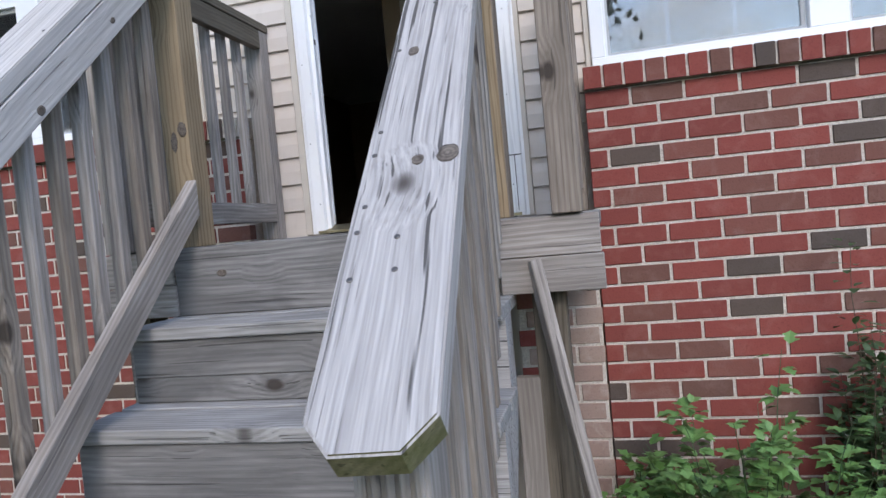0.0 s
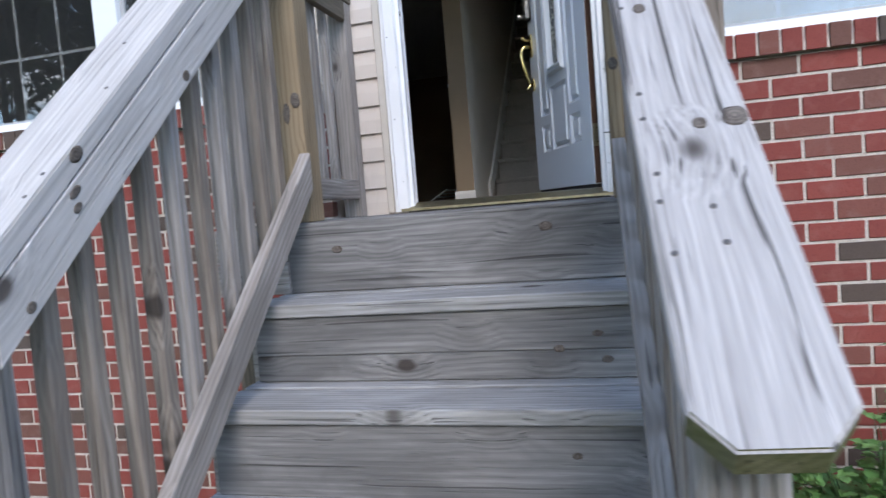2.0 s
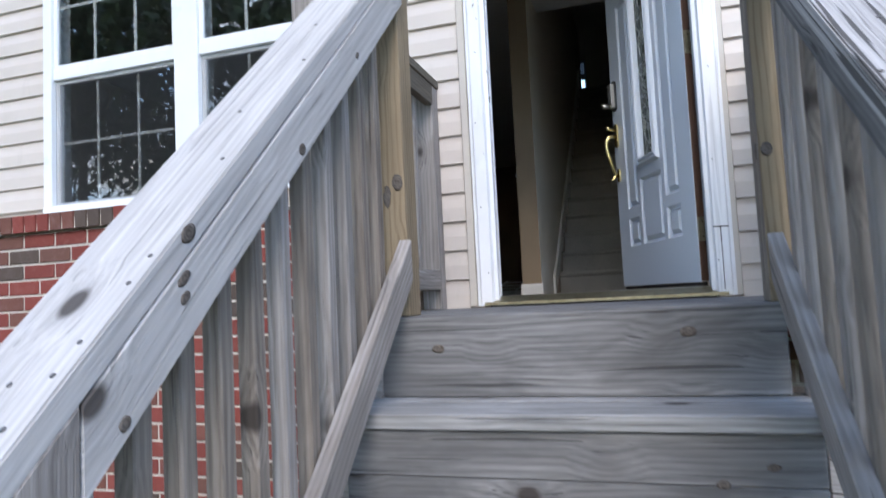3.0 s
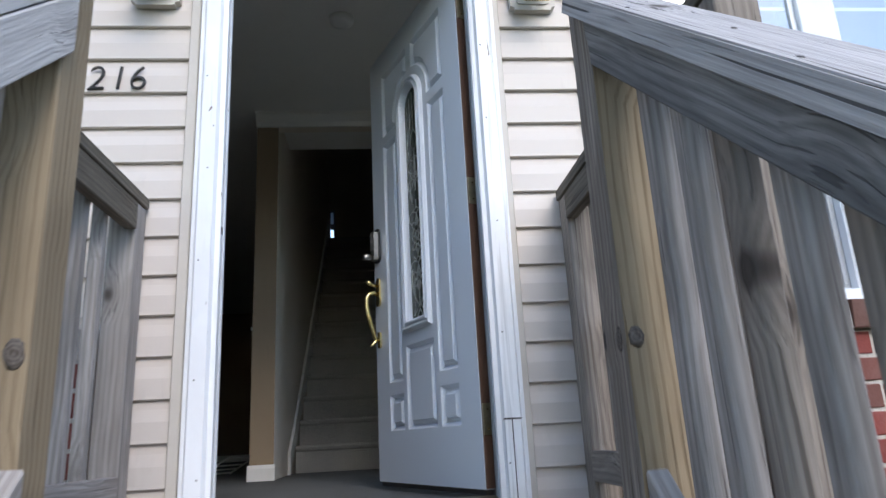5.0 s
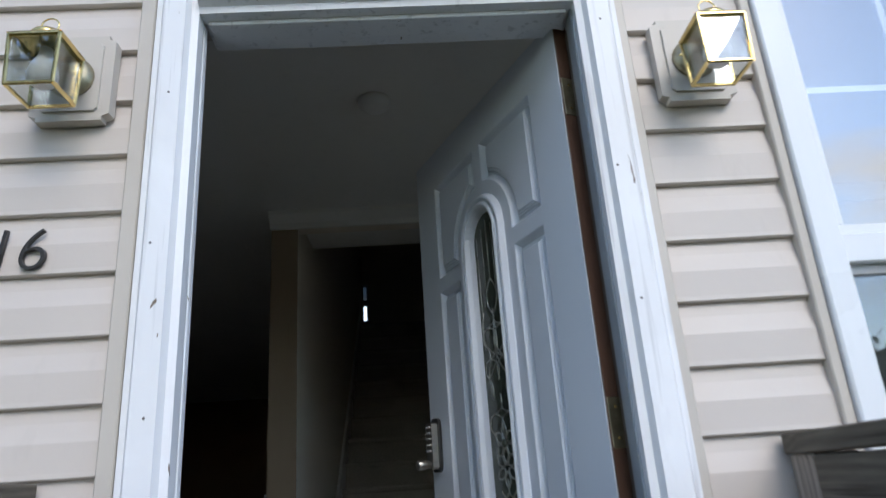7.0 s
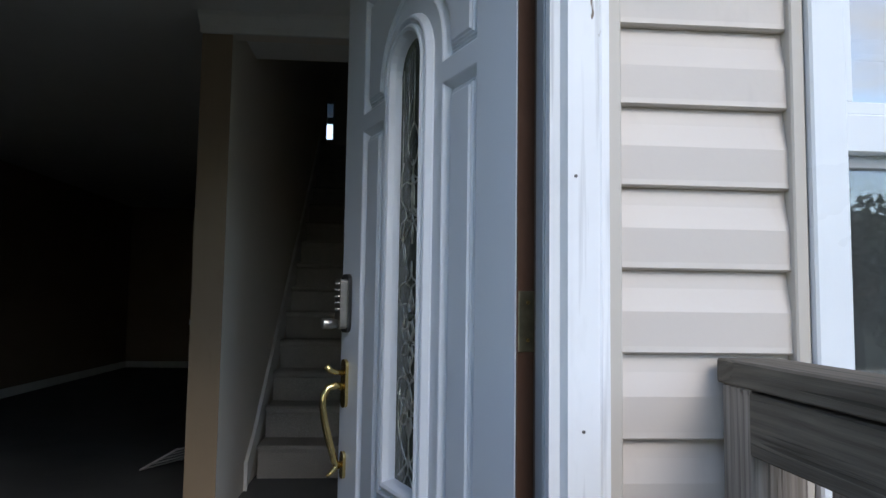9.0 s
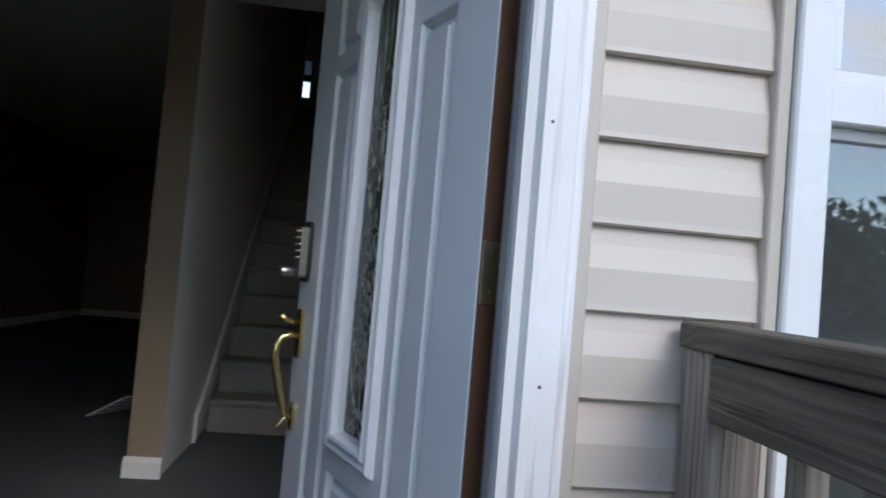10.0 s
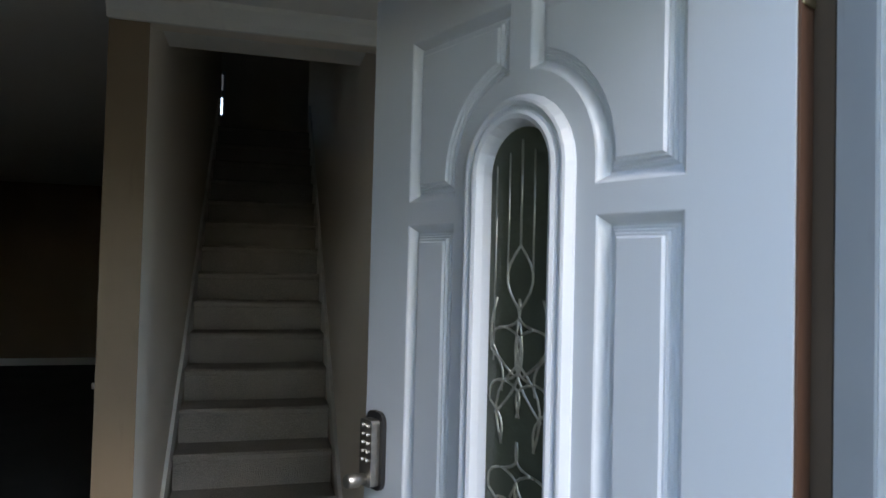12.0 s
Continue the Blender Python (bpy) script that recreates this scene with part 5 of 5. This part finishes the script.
def shrub(name, x, y, height, spread, stems, per, size, lobes, leaf, stem_mat, label, seed):
    rng = random.Random(seed)
    plant = thing(name, x, y, 0, label, "shrub")
    st, lf = bmesh.new(), bmesh.new()
    for k in range(stems):
        a = rng.uniform(0, 2 * math.pi)
        r = rng.uniform(0.1, 1.0) ** 0.6 * spread
        h = height * rng.uniform(0.55, 1.0) * (1 - 0.35 * r / max(spread, 1e-3))
        bx, by = x + 0.45 * r * math.cos(a), y + 0.45 * r * math.sin(a)
        pts = [Vector((bx + (r * 0.55 * math.cos(a)) * (i / 6) ** 1.5 + rng.uniform(-0.012, 0.012), by + (r * 0.55 * math.sin(a)) * (i / 6) ** 1.5 + rng.uniform(-0.012, 0.012), h * i / 6)) for i in range(7)]
        tube(pts, [0.0045 * (1 - i / 8) for i in range(7)], 5, st)
        for j in range(per):
            f = rng.uniform(0.12, 1.0)
            i = min(int(f * 6), 5)
            p = pts[i].lerp(pts[i + 1], f * 6 - i)
            ang = rng.uniform(0, 2 * math.pi)
            d = Vector((math.cos(ang), math.sin(ang), rng.uniform(-0.1, 0.8)))
            q = p + d.normalized() * rng.uniform(0.01, 0.05)
            for t in range(3 if lobes else 1):
                d2 = d + Vector((rng.uniform(-0.8, 0.8), rng.uniform(-0.8, 0.8), rng.uniform(-0.2, 0.3)))
                leaf_mesh(lf, q, d2, size * rng.uniform(0.6, 1.2), lobes, rng)
    part("woody_stem", st, stem_mat, plant)
    part("foliage", lf, leaf, plant)
    return plant


shrub("leafy_shrub", 0.46, 2.52, 1.05, 0.40, 30, 26, 0.055, True, LEAF_BRIGHT, LEAF_DARK, "bright green lobed weed shrub against the brick wall", 21)
shrub("leafy_shrub", 0.10, 2.55, 0.72, 0.26, 20, 26, 0.058, True, LEAF_BRIGHT, LEAF_DARK, "low bright green weed shrub beside the deck", 22)
shrub("leafy_shrub", 0.92, 2.42, 0.62, 0.34, 26, 26, 0.056, True, LEAF_BRIGHT, LEAF_DARK, "low bright green weed shrub against the brick wall", 23)
shrub("dark_shrub", 0.93, 2.80, 1.42, 0.17, 13, 95, 0.055, False, LEAF_DARK, BARK, "tall thin dark-leaved shrub against the brick wall", 24)
shrub("leafy_shrub", -0.12, 2.35, 0.42, 0.16, 8, 18, 0.045, True, LEAF_BRIGHT, LEAF_DARK, "low green weeds under the deck", 25)

grass = bmesh.new()
rng = random.Random(31)
for _ in range(2600):
    gx, gy = rng.uniform(-3.6, 1.6), rng.uniform(0.4, 2.95)
    if -1.45 < gx < -0.2 and gy > 0.5:
        continue
    h = rng.uniform(0.03, 0.10)
    a = rng.uniform(0, math.pi)
    dx, dy = math.cos(a) * 0.004, math.sin(a) * 0.004
    lx, ly = rng.uniform(-0.03, 0.03), rng.uniform(-0.03, 0.03)
    v1, v2, v3 = grass.verts.new((gx - dx, gy - dy, -0.01)), grass.verts.new((gx + dx, gy + dy, -0.01)), grass.verts.new((gx + lx, gy + ly, h))
    grass.faces.new((v1, v2, v3))
tagged(part("grass", grass, LEAF_BRIGHT), "short green grass and weeds on the soil", "grass", kind="stuff")


# ---- across the street: trees and a house, seen only in the window panes ----
def tree(x, y, height, crown, seed, leaves=6000):
    rng = random.Random(seed)
    t = thing("tree", x, y, 0, "tall leafy green tree across the street", "tree", "trees across the street")
    tr = bmesh.new()
    top = Vector((x + rng.uniform(-0.3, 0.3), y, height * 0.72))
    tube([(x, y, -0.05), (x + 0.05, y, height * 0.2), (x - 0.05, y + 0.05, height * 0.45), top], [0.30, 0.22, 0.16, 0.06], 10, tr)
    tips = []
    for k in range(9):
        a, hh = 2 * math.pi * k / 9 + rng.uniform(-0.3, 0.3), rng.uniform(0.28, 0.6) * height
        tip = Vector((x + crown * 0.8 * math.cos(a), y + crown * 0.8 * math.sin(a), hh + rng.uniform(0.12, 0.3) * height))
        tube([(x, y, hh), Vector((x, y, hh)).lerp(tip, 0.5) + Vector((0, 0, 0.2)), tip], [0.10, 0.06, 0.02], 6, tr)
        tips.append(tip)
    part("trunk", tr, BARK, t)
    verts, faces = [], []
    for _ in range(leaves):
        c = rng.choice(tips + [top, top])
        p = c + Vector((rng.gauss(0, crown * 0.30), rng.gauss(0, crown * 0.30), rng.gauss(0, crown * 0.26)))
        u = Vector((rng.uniform(-1, 1), rng.uniform(-1, 1), rng.uniform(-1, 1))).normalized() * rng.uniform(0.16, 0.32)
        w = u.cross(Vector((rng.uniform(-1, 1), rng.uniform(-1, 1), rng.uniform(-1, 1)))).normalized() * 0.14
        n = len(verts)
        verts += [p - u, p + w, p + u, p - w]
        faces.append((n, n + 1, n + 2, n + 3))
    me = bpy.data.meshes.new("crown")
    me.from_pydata([tuple(v) for v in verts], [], faces)
    me.materials.append(LEAF_TREE)
    part("crown", me, LEAF_TREE, t)


for i, (tx, ty, th, tc) in enumerate(((-9, -16, 16, 4.4), (-15, -19, 18, 5.0), (-4, -22, 14, 3.8), (-21, -14, 17, 4.8), (-28, -20, 18, 5.2), (-13, -25, 20, 5.4))):
    tree(tx, ty, th, tc, 50 + i)
for i in range(14):
    a = radians(8 + 5.6 * i)
    d = 30 + 5 * math.sin(i * 2.3)
    tree(d * math.sin(a), 3 - d * math.cos(a), 5.6 + 0.9 * math.sin(i * 1.7), 2.4, 80 + i, 3600)
nb = thing("neighbour_house", -12, -13, 0, "pale sided neighbour house with a gable roof", "house")
part("wall", box_bm(-16.5, -9.0, -17.5, -12.5, 0, 3.1, 0.02), VINYL, nb)
bm = extrude_profile([(-18.0, 3.05), (-12.0, 3.05), (-15.0, 5.2)], -16.9, -8.6)
part("roof", bm, ROOF, nb)
for wx in (-15.4, -12.9, -10.4):
    wd = part("window", box_bm(wx - 0.5, wx + 0.5, -12.51, -12.46, 1.0, 2.3, 0.01), WINDOW_WHITE, nb)
    part("pane", box_bm(wx - 0.43, wx + 0.43, -12.455, -12.445, 1.07, 2.23), BLACK_PLASTIC, wd)

# nail heads in the door's casing
casing_nail = mesh_of(turned([(0.0028, -0.002), (0.0028, 0.0006), (0.002, 0.001)], 8), "nail")
casing_nail.materials.append(STEEL)
rng = random.Random(77)
for x in (DOOR_L - 0.048, DOOR_R + 0.048):
    z = 1.62
    while z < 3.6:
        part("nail", casing_nail, STEEL, frame_door, m=pose(x + rng.uniform(-0.018, 0.018), FACE - 0.0302, z, 90))
        z += rng.uniform(0.24, 0.42)
part("splice", box_bm(DOOR_R + 0.020, DOOR_R + 0.078, FACE - 0.0315, FACE - 0.029, 1.752, 1.757), RUBBER, frame_door, "dark gap where the casing was pieced")
part("splice", box_bm(DOOR_R + 0.046, DOOR_R + 0.049, FACE - 0.0315, FACE - 0.029, 1.50, 1.752), RUBBER, frame_door)
